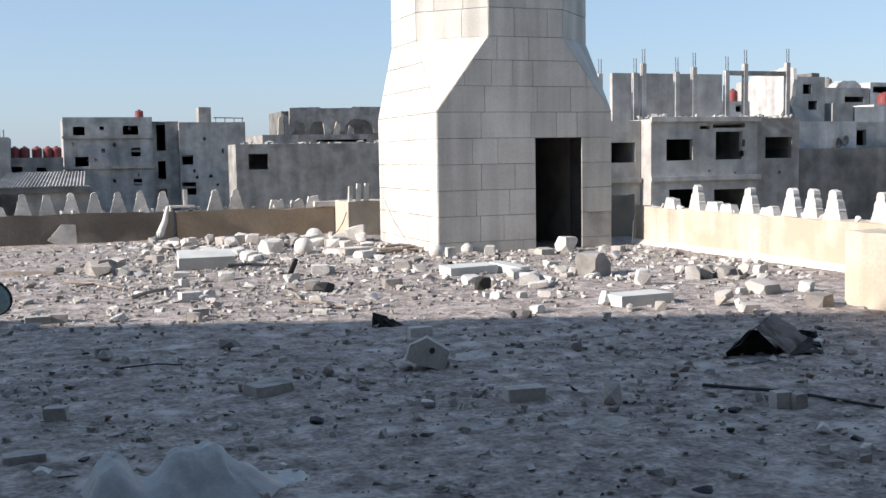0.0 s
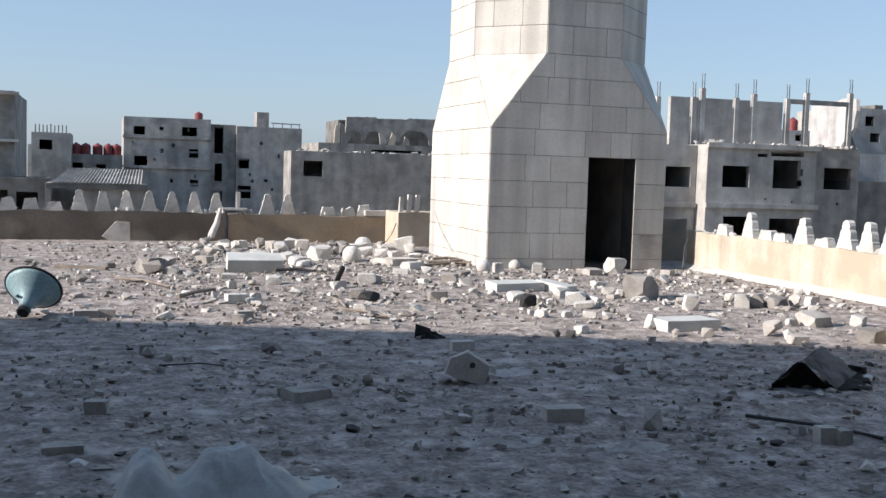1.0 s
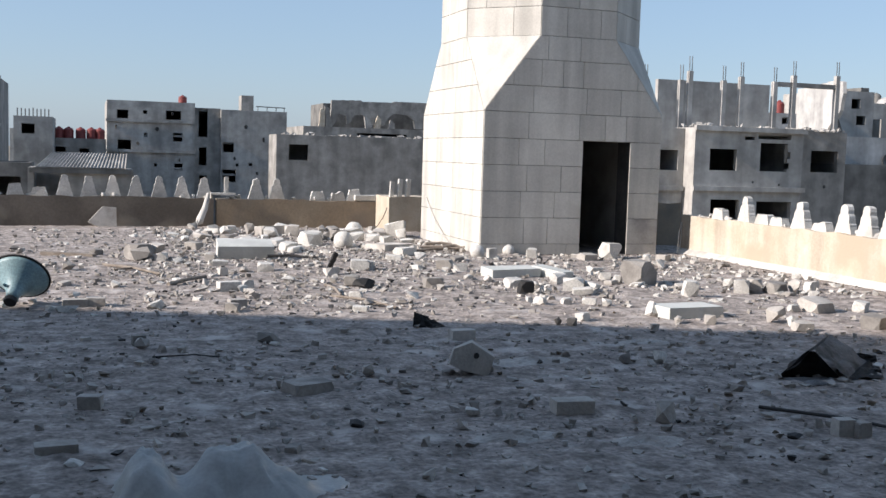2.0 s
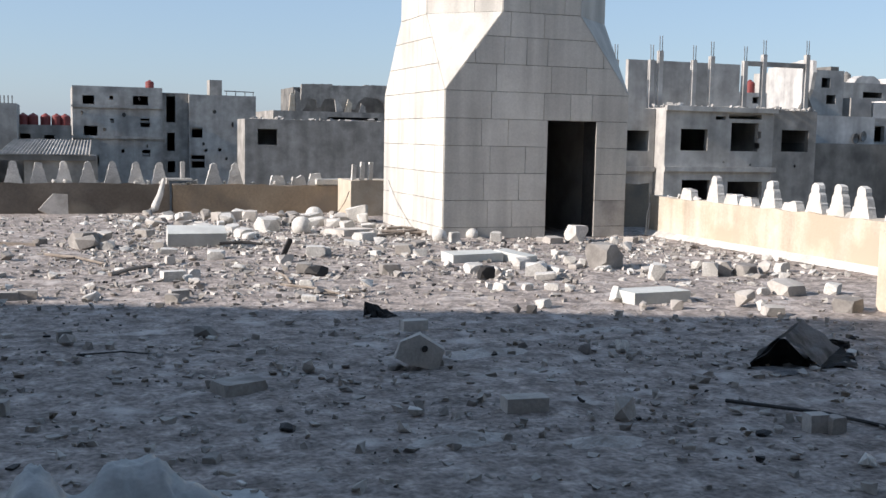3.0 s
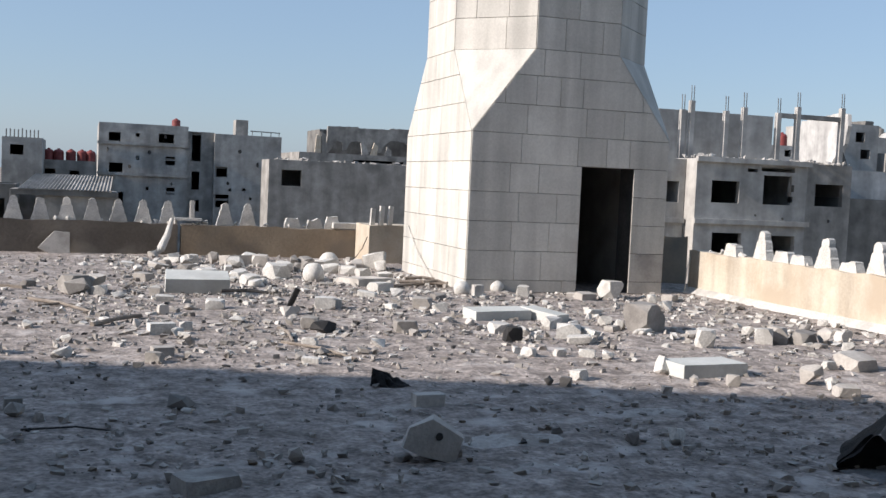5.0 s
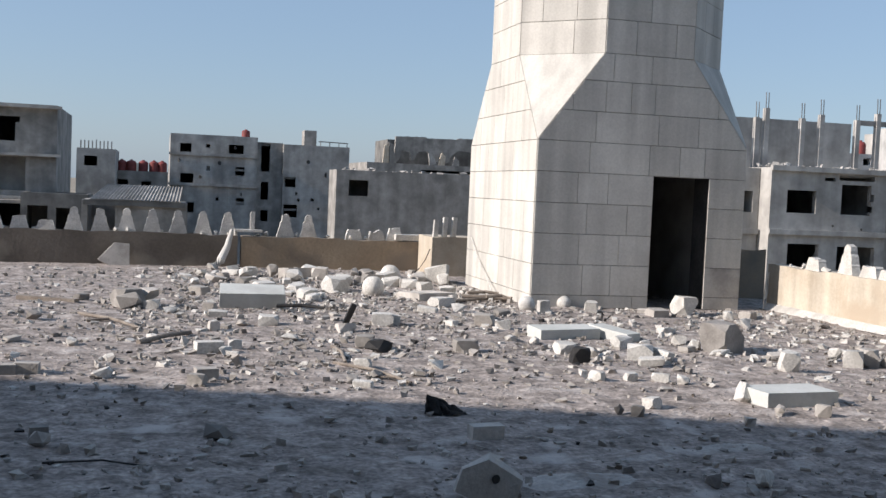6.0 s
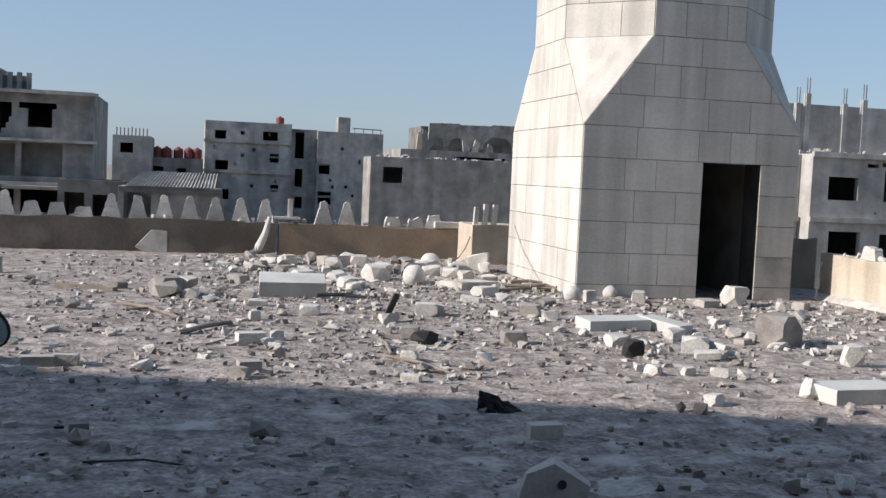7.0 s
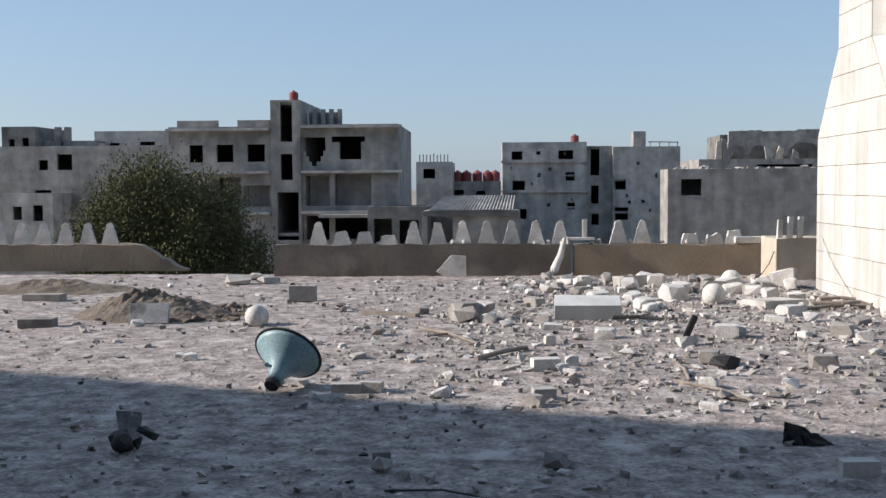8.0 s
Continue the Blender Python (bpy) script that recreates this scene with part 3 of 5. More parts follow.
for i in range(0, len(POSTS), 4):
    x, z = POSTS[i], POSTS[i + 3]
    post = holder("concrete_post", (x, 50.5, 3.2))
    tagged(post, "slender bare concrete column with rebar sticking out", "column", "columns of the unfinished storey")
    under(part("shaft", box(x - 0.13, 50.37, 3.2, x + 0.13, 50.63, z), M_RENDER), post)
    for dx in (-0.08, 0.07):
        under(part("rebar", tube(((x + dx, 50.45, z), (x + dx, 50.45, z + 0.45), (x + dx * 1.1, 50.47, z + 0.8)), 0.025, 5), M_STEEL), post)


def tank(x, y, z, r=0.55, h=1.1, mat=None, label="red plastic water tank on a roof"):
    root = holder("water_tank", (x, y, z))
    tagged(root, label, "tank", "water tanks on the roofs")
    ob = part("barrel", lathe(((r * 0.92, 0), (r, 0.08), (r, h * 0.8), (r * 0.75, h * 0.93), (r * 0.3, h))), mat or M_RED, root)
    part("lid", lathe(((r * 0.3, h), (r * 0.3, h + 0.06), (r * 0.05, h + 0.08)), 12), mat or M_RED, ob)


# the shelled upper storey of the far house
ragged_wall("broken_wall", "shelled upper front wall with arched breaches", [(0, 0), (0.1, 3.4), (3.9, 3.5), (4.1, 3.35), (8.0, 3.4), (8.2, 3.55), (18, 3.5), (18, 0), (11.0, 0.2), (10.8, 1.3), (10.0, 1.9), (8.2, 2.0), (7.4, 1.4), (6.9, 0.4), (4.9, 0.5), (4.7, 1.3), (4.0, 1.75), (3.0, 1.6), (2.5, 0.6), (2.1, 0.5), (1.9, 1.5), (1.0, 1.7), (0.6, 0.6)], (23.3, 131, 4.45), 0, 0.5, M_CONCRETE)
for x, h, lean, mat in ((21.7, 2.3, 3, M_PLASTER), (22.5, 2.6, -4, M_CONCRETE), (27.7, 1.5, -12, M_RENDER), (28.7, 1.7, 14, M_PLASTER), (30.6, 1.2, 8, M_CONCRETE)):
    ob = ragged_wall("broken_slab", "leaning broken slab in a shelled storey", [(0, 0), (0.1, h), (0.7, h - 0.3), (0.9, 0)], (x, 130.4, 4.45), 0, 0.3, mat, "slab")
    ob.rotation_euler[1] = radians(lean)

tank(-18.75, 77, 7.54, 0.32, 0.75)
tank(3.3, 107, 5.64, 0.4, 0.8)
for x in (-8.3, -7.5, -6.5, -5.6, -4.9):
    tank(x + 0.4, 98.5, 1.88, 0.42, 1.0)
tank(48.4, 64, 4.0, 0.42, 0.85), tank(54.8, 64, 4.86, 0.58, 0.95), tank(56.1, 64.2, 4.86, 0.6, 0.95), tank(38.85, 61, 4.8, 0.34, 0.95), tank(60.3, 77, 6.85, 0.4, 1.1, M_CONCRETE_DARK, "dark water tank on a far roof")

for x in (-17.6, -17.0, -16.4, -15.8):
    slab_on("roof_column", "short grey concrete column on a roof", "column", x, 78, 5.6, x + 0.3, 78.3, 7.1, M_CONCRETE)
slab_on("roof_screen", "grey concrete screen wall on a roof", "wall", -17.9, 78.4, 5.6, -15.6, 78.6, 6.9, M_CONCRETE)
slab_on("stair_house", "small concrete box on the roof of a block", "roof box", 9.0, 107, 5.0, 10.2, 109, 6.75, M_CONCRETE)
railing = holder("roof_railing", (10.2, 105.4, 5.1))
tagged(railing, "thin metal railing along a roof edge", "railing")
under(part("rail", tube(((10.2, 105.4, 5.65), (13.1, 105.4, 5.6)), 0.05, 5), M_STEEL), railing)
for x in (10.4, 11.3, 12.2, 13.0):
    under(part("baluster", tube(((x, 105.4, 5.1), (x, 105.4, 5.62)), 0.04, 5), M_STEEL), railing)
# projecting floor slabs of the big block
for x0, x1, z in ((-18.0, -11.0, 2.62), (-18.0, -10.6, -0.2), (-27.4, -20.3, 2.62), (-27.0, -20.3, -0.25), (-18.0, -11.0, 5.75), (-27.5, -20.3, 5.6)):
    slab_on("floor_slab", "projecting grey concrete floor slab of a block", "slab", x0, 75.3, z - 0.12, x1, 75.98, z + 0.06, M_RENDER)
for x0, x1, z in ((-26.9, -24.0, 5.8), (-22.6, -20.3, 5.8)):
    slab_on("roof_parapet", "grey roof parapet of a block", "parapet", x0, 76.1, z, x1, 76.4, z + 0.45, M_CONCRETE)
for x0, x1, z in ((-3.9, 4.3, 3.85), (-3.9, 4.3, 1.0), (24.4, 31.3, 0.15), (17.0, 24.4, 0.1), (24.4, 31.3, 3.3)):
    yy = 104.7 if x0 < 10 else (47.75 if x0 > 20 else 48.75)
    slab_on("floor_slab", "projecting grey concrete floor band of a house", "slab", x0, yy, z - 0.15, x1, yy + 0.24, z + 0.1, M_RENDER)

# shallow rooms behind the open bays
for x0, x1, z0, z1 in ((-17.8, -15.95, -0.1, 2.5), (-15.9, -11.6, -0.1, 2.5), (-24.1, -22.3, 0.1, 2.5), (-22.25, -20.3, 0.1, 2.5)):
    slab_on("room_wall", "grey inner wall of an open room in a block", "wall", x0, 77.7, z0, x1, 77.85, z1, M_RENDER)
slab_on("room_wall", "grey cross wall between two open rooms", "wall", -16.0, 76.32, -0.1, -15.85, 77.68, 2.5, M_RENDER)
slab_on("roof_canopy", "sagging concrete canopy at the foot of a block", "slab", -16.5, 73.2, -0.55, -9.5, 75.9, -0.35, M_CONCRETE)

# the huddle between the blocks
house("low_house", "small pale house with a flat roof", -11.2, -8.2, 92, 3.6, 8, M_RENDER, [(-10.6, 2.2, -9.6, 3.0)])
house("low_house", "grey house behind the tanks", -8.6, -4.0, 97, 1.95, 8, M_CONCRETE, [(-8.3, 0.2, -7.3, 1.2), (-6.2, 0.3, -5.4, 1.1)])
house("low_house", "blue-grey lean-to wall beside the block", -13.0, -9.0, 72, 0.2, 5, M_CONCRETE_DARK, [(-12.6, -3, -11.4, -0.6), (-10.9, -3, -9.6, -0.7)])
for i in range(9):
    x = -11.0 + 0.3 * i
    ob = part("roof_stake", box(x, 93, 3.5, x + 0.09, 93.1, 4.25 + 0.12 * noise.noise((x * 3, 0, 0))), M_CONCRETE)
    tagged(ob, "thin concrete stake on a roof edge", "stake", "row of stakes on a roof")
shed = holder("shed", (-6.2, 60, -7))
tagged(shed, "low shed with a corrugated sheet roof", "shed")
for x0, y0, x1, y1 in ((-8.6, 60.0, -8.3, 64.0), (-6.9, 60.0, -3.2, 60.3), (-3.5, 60.3, -3.2, 64.0), (-8.3, 63.7, -3.5, 64.0)):
    under(part("wall", box(x0, y0, -7, x1, y1, 0.15), M_CONCRETE), shed)
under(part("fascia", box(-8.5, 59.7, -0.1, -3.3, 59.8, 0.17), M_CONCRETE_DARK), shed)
bm = bmesh.new()
lo = [bm.verts.new((-8.2 + i * 0.09, 59.6, 0.2 + 0.07 * (i % 2))) for i in range(52)]
hi = [bm.verts.new((-7.5 + i * 0.08, 63, 0.95 + 0.07 * (i % 2))) for i in range(52)]
for i in range(51):
    bm.faces.new((lo[i], lo[i + 1], hi[i + 1], hi[i]))
under(part("roof", bm, M_CONCRETE, None, "corrugated sheet roof"), shed)

# skyline far behind
rnd = random.Random(5)
for i in range(26):
    a = radians(-32 + 84 * i / 25 + rnd.uniform(-1, 1))
    d = rnd.uniform(170, 240)
    x, y = -5 + d * math.sin(a), d * math.cos(a)
    w, h = rnd.uniform(9, 16), rnd.uniform(2.6, 5.5) + (3.5 if a > 0.45 else 0)
    holes = [(x - w / 2 + 1.2 + 2.6 * c, zz, x - w / 2 + 2.5 + 2.6 * c, zz + 1.3) for c in range(int(w / 2.7)) for zz in (h - 2.2, h - 5.2) if rnd.random() < 0.8]
    house("far_house", "distant flat-roofed concrete house", x - w / 2, x + w / 2, y, h, 10, rnd.choice((M_RENDER, M_CONCRETE, M_RENDER)), holes)

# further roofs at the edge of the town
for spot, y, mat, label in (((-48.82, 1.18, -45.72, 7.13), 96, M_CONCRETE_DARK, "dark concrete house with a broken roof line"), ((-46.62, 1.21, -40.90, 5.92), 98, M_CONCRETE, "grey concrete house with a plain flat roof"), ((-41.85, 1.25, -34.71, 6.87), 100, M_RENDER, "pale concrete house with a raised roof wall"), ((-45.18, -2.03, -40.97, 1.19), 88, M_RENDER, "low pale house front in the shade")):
    w = spot[2] - spot[0]
    house("far_house", label, spot[0], spot[2], y, spot[3], 7, mat, [(spot[0] + w * 0.2, spot[3] - 2.2, spot[0] + w * 0.38, spot[3] - 1.1), (spot[0] + w * 0.6, spot[3] - 2.3, spot[0] + w * 0.8, spot[3] - 1.0)])
for x, z in ((-44.6, 6.9), (-43.7, 6.9), (-40.5, 5.4), (-38.6, 5.4)):
    slab_on("roof_column", "short grey concrete stump on a roof", "column", x, 97.5, z - 2.2, x + 0.5, 98, z + 0.25, M_CONCRETE)
# chips knocked out of the far fronts
for x, z in ((-3.0, 3.2), (-1.0, 1.7), (0.8, 3.1), (2.2, 4.6), (2.9, 0.2), (9.2, 3.6), (11.0, 2.4), (8.1, 0.5), (12.0, 0.9)):
    ob = part("shell_scar", lathe(((0.05, -0.02), (0.2 + 0.1 * noise.noise((x, z, 0)), 0.0), (0.16, 0.03), (0.03, 0.035)), 9), M_SOOT_DOOR_SHADE)
    ob.matrix_world = pose(x, 104.99, z, 90, 0, 20 * x)
    tagged(ob, "dark shell scar in a rendered house front", "shell hole", "shell scars on the far block")


# ---- the tree beyond the breach ----
def crown(lobes, count, seed, size=0.08):
    """Many small leaves in clumps."""
    rng = np.random.default_rng(seed)
    lobes = np.array(lobes)
    bulk = lobes[:, 3] * lobes[:, 4] * lobes[:, 5]
    clumps = count // 40
    which = rng.choice(len(lobes), clumps, p=bulk / bulk.sum())
    way = rng.normal(size=(clumps, 3))
    way *= (rng.uniform(0.25, 1.0, clumps) ** 0.6 * rng.uniform(0.85, 1.12, clumps) / np.linalg.norm(way, axis=1))[:, None]
    hub = lobes[which, :3] + way * lobes[which, 3:]
    p = np.repeat(hub, 40, 0) + rng.normal(size=(clumps * 40, 3)) * (0.17, 0.17, 0.24)
    a, b = rng.normal(size=p.shape), rng.normal(size=p.shape)
    a *= (size * rng.uniform(0.6, 1.6, len(p)) / np.linalg.norm(a, axis=1))[:, None]
    a[:, 2] += 0.04
    b *= (size * 0.35 / np.linalg.norm(b, axis=1))[:, None]
    verts = np.stack((p, p + a / 2 + b, p + a, p + a / 2 - b), 1).reshape(-1, 3)
    mesh = bpy.data.meshes.new("crown")
    mesh.from_pydata(verts.tolist(), [], np.arange(len(verts)).reshape(-1, 4).tolist())
    mesh.materials.append(M_LEAF)
    return new("crown", mesh)


tree = holder("tree", (-13.6, 32, -7))
tagged(tree, "dusty olive-green tree with a feathery crown", "tree")
under(part("trunk", tube(((-13.6, 32, -7), (-13.5, 32.1, -4), (-13.8, 32, -1.5), (-13.7, 32, 1.2)), 0.28, 9, 0.3), M_BARK), tree)
for end in ((-15.8, 31.6, 0.5), (-11.6, 32.2, -0.8), (-14.9, 32.8, 2.0), (-12.6, 31.5, 1.0), (-13.2, 33, 1.9)):
    mid_pt = ((-13.7 + end[0]) / 2 - 0.1, (32 + end[1]) / 2, -3 + (end[2] + 3) * 0.6)
    under(part("limb", tube(((-13.6, 32, -3.2), mid_pt, end), 0.13, 7, 0.25), M_BARK), tree)
under(crown(((-14.7, 32, 0.9, 1.5, 1.4, 1.5), (-16.0, 32, -0.4, 1.2, 1.2, 1.7), (-13.2, 32, 0.5, 1.5, 1.4, 1.4), (-13.6, 31.6, -1.4, 2.3, 1.6, 1.7), (-11.9, 32, -0.9, 1.1, 1.2, 1.2), (-14.2, 32, -3.6, 2.8, 1.8, 1.7), (-11.6, 32, -2.6, 1.5, 1.4, 1.2), (-15.8, 32, -2.4, 1.5, 1.4, 1.5)), 230000, 3, 0.07), tree)


# ---- loose things on the roof ----
def hull(rnd, count=13, flat=1.0, squared=0.0):
    """A broken stone: the hull of points on a lump, standing on z = 0, about 1 wide."""
    bm = bmesh.new()
    for _ in range(count):
        v = Vector((rnd.gauss(0, 1), rnd.gauss(0, 1), rnd.gauss(0, 1))).normalized()
        if squared:
            m = max(abs(v.x), abs(v.y), abs(v.z))
            v = v.lerp(v / m, squared)
        v *= rnd.uniform(0.42, 0.54)
        bm.verts.new((v.x, v.y, v.z * flat))
    bmesh.ops.convex_hull(bm, input=bm.verts)
    bmesh.ops.delete(bm, geom=[v for v in bm.verts if not v.link_faces], context="VERTS")
    low = min(v.co.z for v in bm.verts)
    for v in bm.verts:
        v.co.z -= low
    return bm


def chipped(rnd, w, d, h, chip=0.12, jitter=0.02):
    """A cut block with knocked-off corners and worn edges, standing on z = 0."""
    bm = bmesh.new()
    for sx in (-1, 1):
        for sy in (-1, 1):
            for sz in (0, 1):
                c = Vector((sx * w / 2, sy * d / 2, sz * h))
                k = rnd.uniform(0.15, 1.0) * chip
                for axis, sign in ((0, -sx), (1, -sy), (2, 1 - 2 * sz)):
                    p = c.copy()
                    p[axis] += sign * k * min(w, d, h) * rnd.uniform(0.4, 1.4)
                    bm.verts.new(p + Vector([rnd.uniform(-jitter, jitter) * min(w, d, h) for _ in range(3)]))
    bmesh.ops.convex_hull(bm, input=bm.verts)
    bmesh.ops.delete(bm, geom=[v for v in bm.verts if not v.link_faces], context="VERTS")
    low = min(v.co.z for v in bm.verts)
    for v in bm.verts:
        v.co.z -= low
    return bm


RND = random.Random(21)


def block(name, label, spot, mat, turn=0.0, deep=0.6, chip=0.12, lean=0.0, category="block", group="", low=1.0):
    """A cut or broken block from (x, y, width, height)."""
    x, y, w, h = spot
    d = w * deep
    ob = part(name, chipped(RND, w, d, h * low, chip), mat)
    ob.matrix_world = pose(x, y + d * 0.4, -0.005 if not lean else -0.01, lean, 0, turn)
    return tagged(ob, label, category, group)


def lump(name, label, spot, mat, flat=0.8, squared=0.3, category="stone", group="", count=14):
    x, y, w, h = spot
    ob = part(name, hull(RND, count, 1.0, squared), mat)
    top = max(v.co.z for v in ob.data.vertices)
    ob.matrix_world = pose(x, y + w * 0.3, -0.012, 0, 0, RND.uniform(0, 360)) @ Matrix.Diagonal((w, w * 0.85, h / top, 1))
    return tagged(ob, label, category, group)


def ball(spot, mat, label):
    x, y, w, h = spot
    bm = bmesh.new()
    bmesh.ops.create_icosphere(bm, subdivisions=3, radius=w / 2)
    rough_up(bm, 0.012, 9, x)
    for v in bm.verts:
        v.co.z = max(v.co.z, -w * 0.44) + w * 0.44
    for f in bm.faces:
        f.smooth = True
    ob = part("stone_ball", bm, mat)
    ob.matrix_world = pose(x, y + w * 0.4, -0.12 * w, 0, 0, 40 * x)
    tagged(ob, label, "stone ball", "round finial stones among the rubble")


# slabs and cut stones
block("stone_slab", "long pale greenish-white cut slab lying on the rubble", (-3.59, 13.42, 0.74, 0.23), M_MARBLE, -3, 0.5, 0.06, 12, "slab")
block("stone_slab", "pale cut slab with one broken end on the roof", (-0.12, 7.78, 0.62, 0.11), M_MARBLE, 5, 0.55, 0.12, 0, "slab")
lump("rubble_stone", "jagged white end broken off a slab", (-0.46, 7.93, 0.22, 0.15), M_WHITE, 0.8, 0.3)
block("stone_slab", "pale cut slab tilted on the rubble", (-0.61, 11.13, 0.70, 0.12), M_MARBLE, 10, 0.42, 0.12, 3, "slab")
block("stone_slab", "narrow pale slab leaning towards the roof", (-0.07, 11.01, 0.24, 0.11), M_MARBLE, 32, 2.0, 0.12, 6, "slab")
bm = bmesh.new()
edge = ((-0.26, 0.10), (-0.08, 0.0), (0.25, 0.0), (0.25, 0.37), (0.0, 0.38))
front = [bm.verts.new((x, 0, z)) for x, z in edge]
back = [bm.verts.new((x, 0.07, z)) for x, z in edge]
bm.faces.new(front), bm.faces.new(back[::-1])
for i in range(5):
    bm.faces.new((front[i], back[i], back[(i + 1) % 5], front[(i + 1) % 5]))
bmesh.ops.bevel(bm, geom=bm.edges[:], offset=0.008, segments=1, affect="EDGES")
ob = part("stone_slab", rough_up(bm, 0.01, 5), M_RUBBLE)
ob.matrix_world = pose(-5.36, 19.24, -0.005, -14, 0, 3)
tagged(ob, "pale cut slab with a slanting corner propped against the parapet", "slab")
block("rubble_boulder", "large grey broken boulder in front of the minaret", (0.67, 10.2, 0.37, 0.29), M_RUBBLE_GREY, 30, 0.8, 0.9, 0, "boulder")
block("rubble_stone", "white angular stone beside the minaret door", (1.84, 13.24, 0.26, 0.24), M_WHITE, 20, 0.9, 0.8, 0, "stone")
block("brick", "white cut brick lying on the dust", (-4.23, 10.08, 0.23, 0.11), M_WHITE, 14, 0.5, 0.06)
block("brick", "pale cut brick lying in the shade", (-2.76, 6.93, 0.20, 0.09), M_RUBBLE, 4, 0.5, 0.08)
block("brick", "whitish cut brick among the rubble", (-2.26, 12.14, 0.26, 0.10), M_WHITE, -6, 0.5, 0.15)
block("brick", "dusty grey brick near the horn loudspeaker", (-5.74, 9.12, 0.22, 0.08), M_RUBBLE, 3, 0.5, 0.2)
block("brick", "dusty grey brick beside another brick", (-5.56, 9.15, 0.17, 0.09), M_RUBBLE, -5, 0.6, 0.2)
block("stone_block", "grey cut block standing on the roof", (-7.21, 15.51, 0.36, 0.21), M_RUBBLE, 2, 0.4, 0.08)
block("stone_block", "small grey block on the dust", (-4.30, 8.89, 0.16, 0.09), M_RUBBLE, 10, 0.7, 0.15)
block("stone_block", "small grey block lying in the shade", (-5.27, 7.11, 0.10, 0.08), M_RUBBLE_GREY, 10, 0.7, 0.15)
block("flat_stone", "flat broken piece of pale stone in the shade", (-4.34, 5.30, 0.27, 0.10), M_RUBBLE_GREY, 20, 0.7, 0.8, 0, "stone", "", 0.7)
block("stone_block", "pale cut block lying in the shade", (-2.93, 4.48, 0.24, 0.085), M_RUBBLE, -4, 0.5, 0.12)
lump("rubble_stone", "upright wedge of broken stone in the shade", (-2.50, 4.15, 0.16, 0.14), M_RUBBLE, 0.9, 0.2)
block("brick", "pale brick lying beside a twin", (-1.65, 3.70, 0.105, 0.10), M_RUBBLE, -6, 0.8, 0.15)
block("brick", "pale brick with a chipped corner", (-1.57, 3.66, 0.09, 0.09), M_RUBBLE, 4, 0.9, 0.2)
lump("rubble_stone", "small pale stone in the shade", (-1.58, 5.82, 0.16, 0.10), M_WHITE, 0.8, 0.4)
lump("rubble_stone", "small grey stone in the shade", (-3.83, 5.72, 0.12, 0.10), M_RUBBLE, 0.8, 0.4)
lump("rubble_stone", "small dark stone in the shade", (-1.88, 5.82, 0.10, 0.09), M_RUBBLE_GREY, 0.8, 0.3)
lump("rubble_stone", "small grey stone on its edge", (-5.25, 6.95, 0.13, 0.10), M_RUBBLE_GREY, 0.8, 0.3)
lump("rubble_stone", "whitish pebble on its edge", (-1.81, 3.14, 0.09, 0.07), M_WHITE, 0.9, 0.4)
lump("rubble_stone", "whitish flat chip of stone", (-1.81, 2.83, 0.08, 0.04), M_WHITE, 0.9, 0.1)
lump("rubble_stone", "pale stone by the wall", (0.56, 7.38, 0.19, 0.17), M_RUBBLE, 0.9, 0.5)
lump("rubble_stone", "pale stone on the sunlit dust", (0.54, 7.17, 0.07, 0.09), M_WHITE, 0.9, 0.5)
lump("rubble_stone", "dark grey stone on the sunlit dust", (-5.84, 12.20, 0.17, 0.11), M_RUBBLE_GREY, 0.9, 0.2)
lump("rubble_stone", "white stone on the sunlit dust", (-5.35, 10.49, 0.14, 0.09), M_WHITE, 0.9, 0.2)
lump("rubble_stone", "grey sloping lump of concrete", (-4.97, 13.25, 0.37, 0.20), M_RUBBLE_GREY, 0.9, 0.2)
lump("rubble_stone", "white lump at the edge of the shade", (-5.04, 8.99, 0.19, 0.09), M_WHITE, 0.9, 0.2)

block("flat_stone", "flat chip of grey stone lying in the shade", (-5.78, 4.22, 0.2, 0.06), M_RUBBLE, 4, 0.5, 0.3, 0, "stone")
block("flat_stone", "small grey stone with a dark broken tail", (-5.62, 5.14, 0.13, 0.08), M_RUBBLE, -12, 0.7, 0.4, 0, "stone")
lump("charred_scrap", "curled black shard of roofing felt", (-4.24, 4.45, 0.14, 0.05), M_BLACK, 0.6, 0.1, "scrap")
lump("charred_scrap", "black flattened clod in the shade", (-1.95, 3.72, 0.1, 0.04), M_BLACK, 0.6, 0.1, "scrap")
lump("charred_scrap", "black flake of roofing felt in the shade", (-1.75, 2.95, 0.09, 0.04), M_BLACK, 0.6, 0.1, "scrap")
lump("charred_scrap", "black flake of burnt stuff in the shade", (-2.95, 2.55, 0.12, 0.035), M_BLACK, 0.6, 0.1, "scrap")

# a block with a round hole marked on its face
x, y, w, h = -3.17, 5.57, 0.34, 0.18
holed = holder("holed_block", (x, y + 0.12, 0))
tagged(holed, "pale broken block with a round hole, lying in the shade", "block")
bm = bmesh.new()
face = ((-0.13, 0.03), (-0.05, 0.0), (0.11, -0.005), (0.13, 0.13), (-0.03, 0.2), (-0.12, 0.13))
rings = [[bm.verts.new((u * k + dx, dy, z * (0.55 + 0.45 * k) + dz)) for u, z in face] for k, dx, dy, dz in ((1.0, 0.0, 0.0, 0.0), (1.02, 0.02, 0.05, 0.003), (0.9, 0.09, 0.2, 0.0))]
bm.faces.new(rings[0]), bm.faces.new(rings[-1][::-1])
for a, b in zip(rings, rings[1:]):
    for i in range(6):
        bm.faces.new((a[i], a[(i + 1) % 6], b[(i + 1) % 6], b[i]))
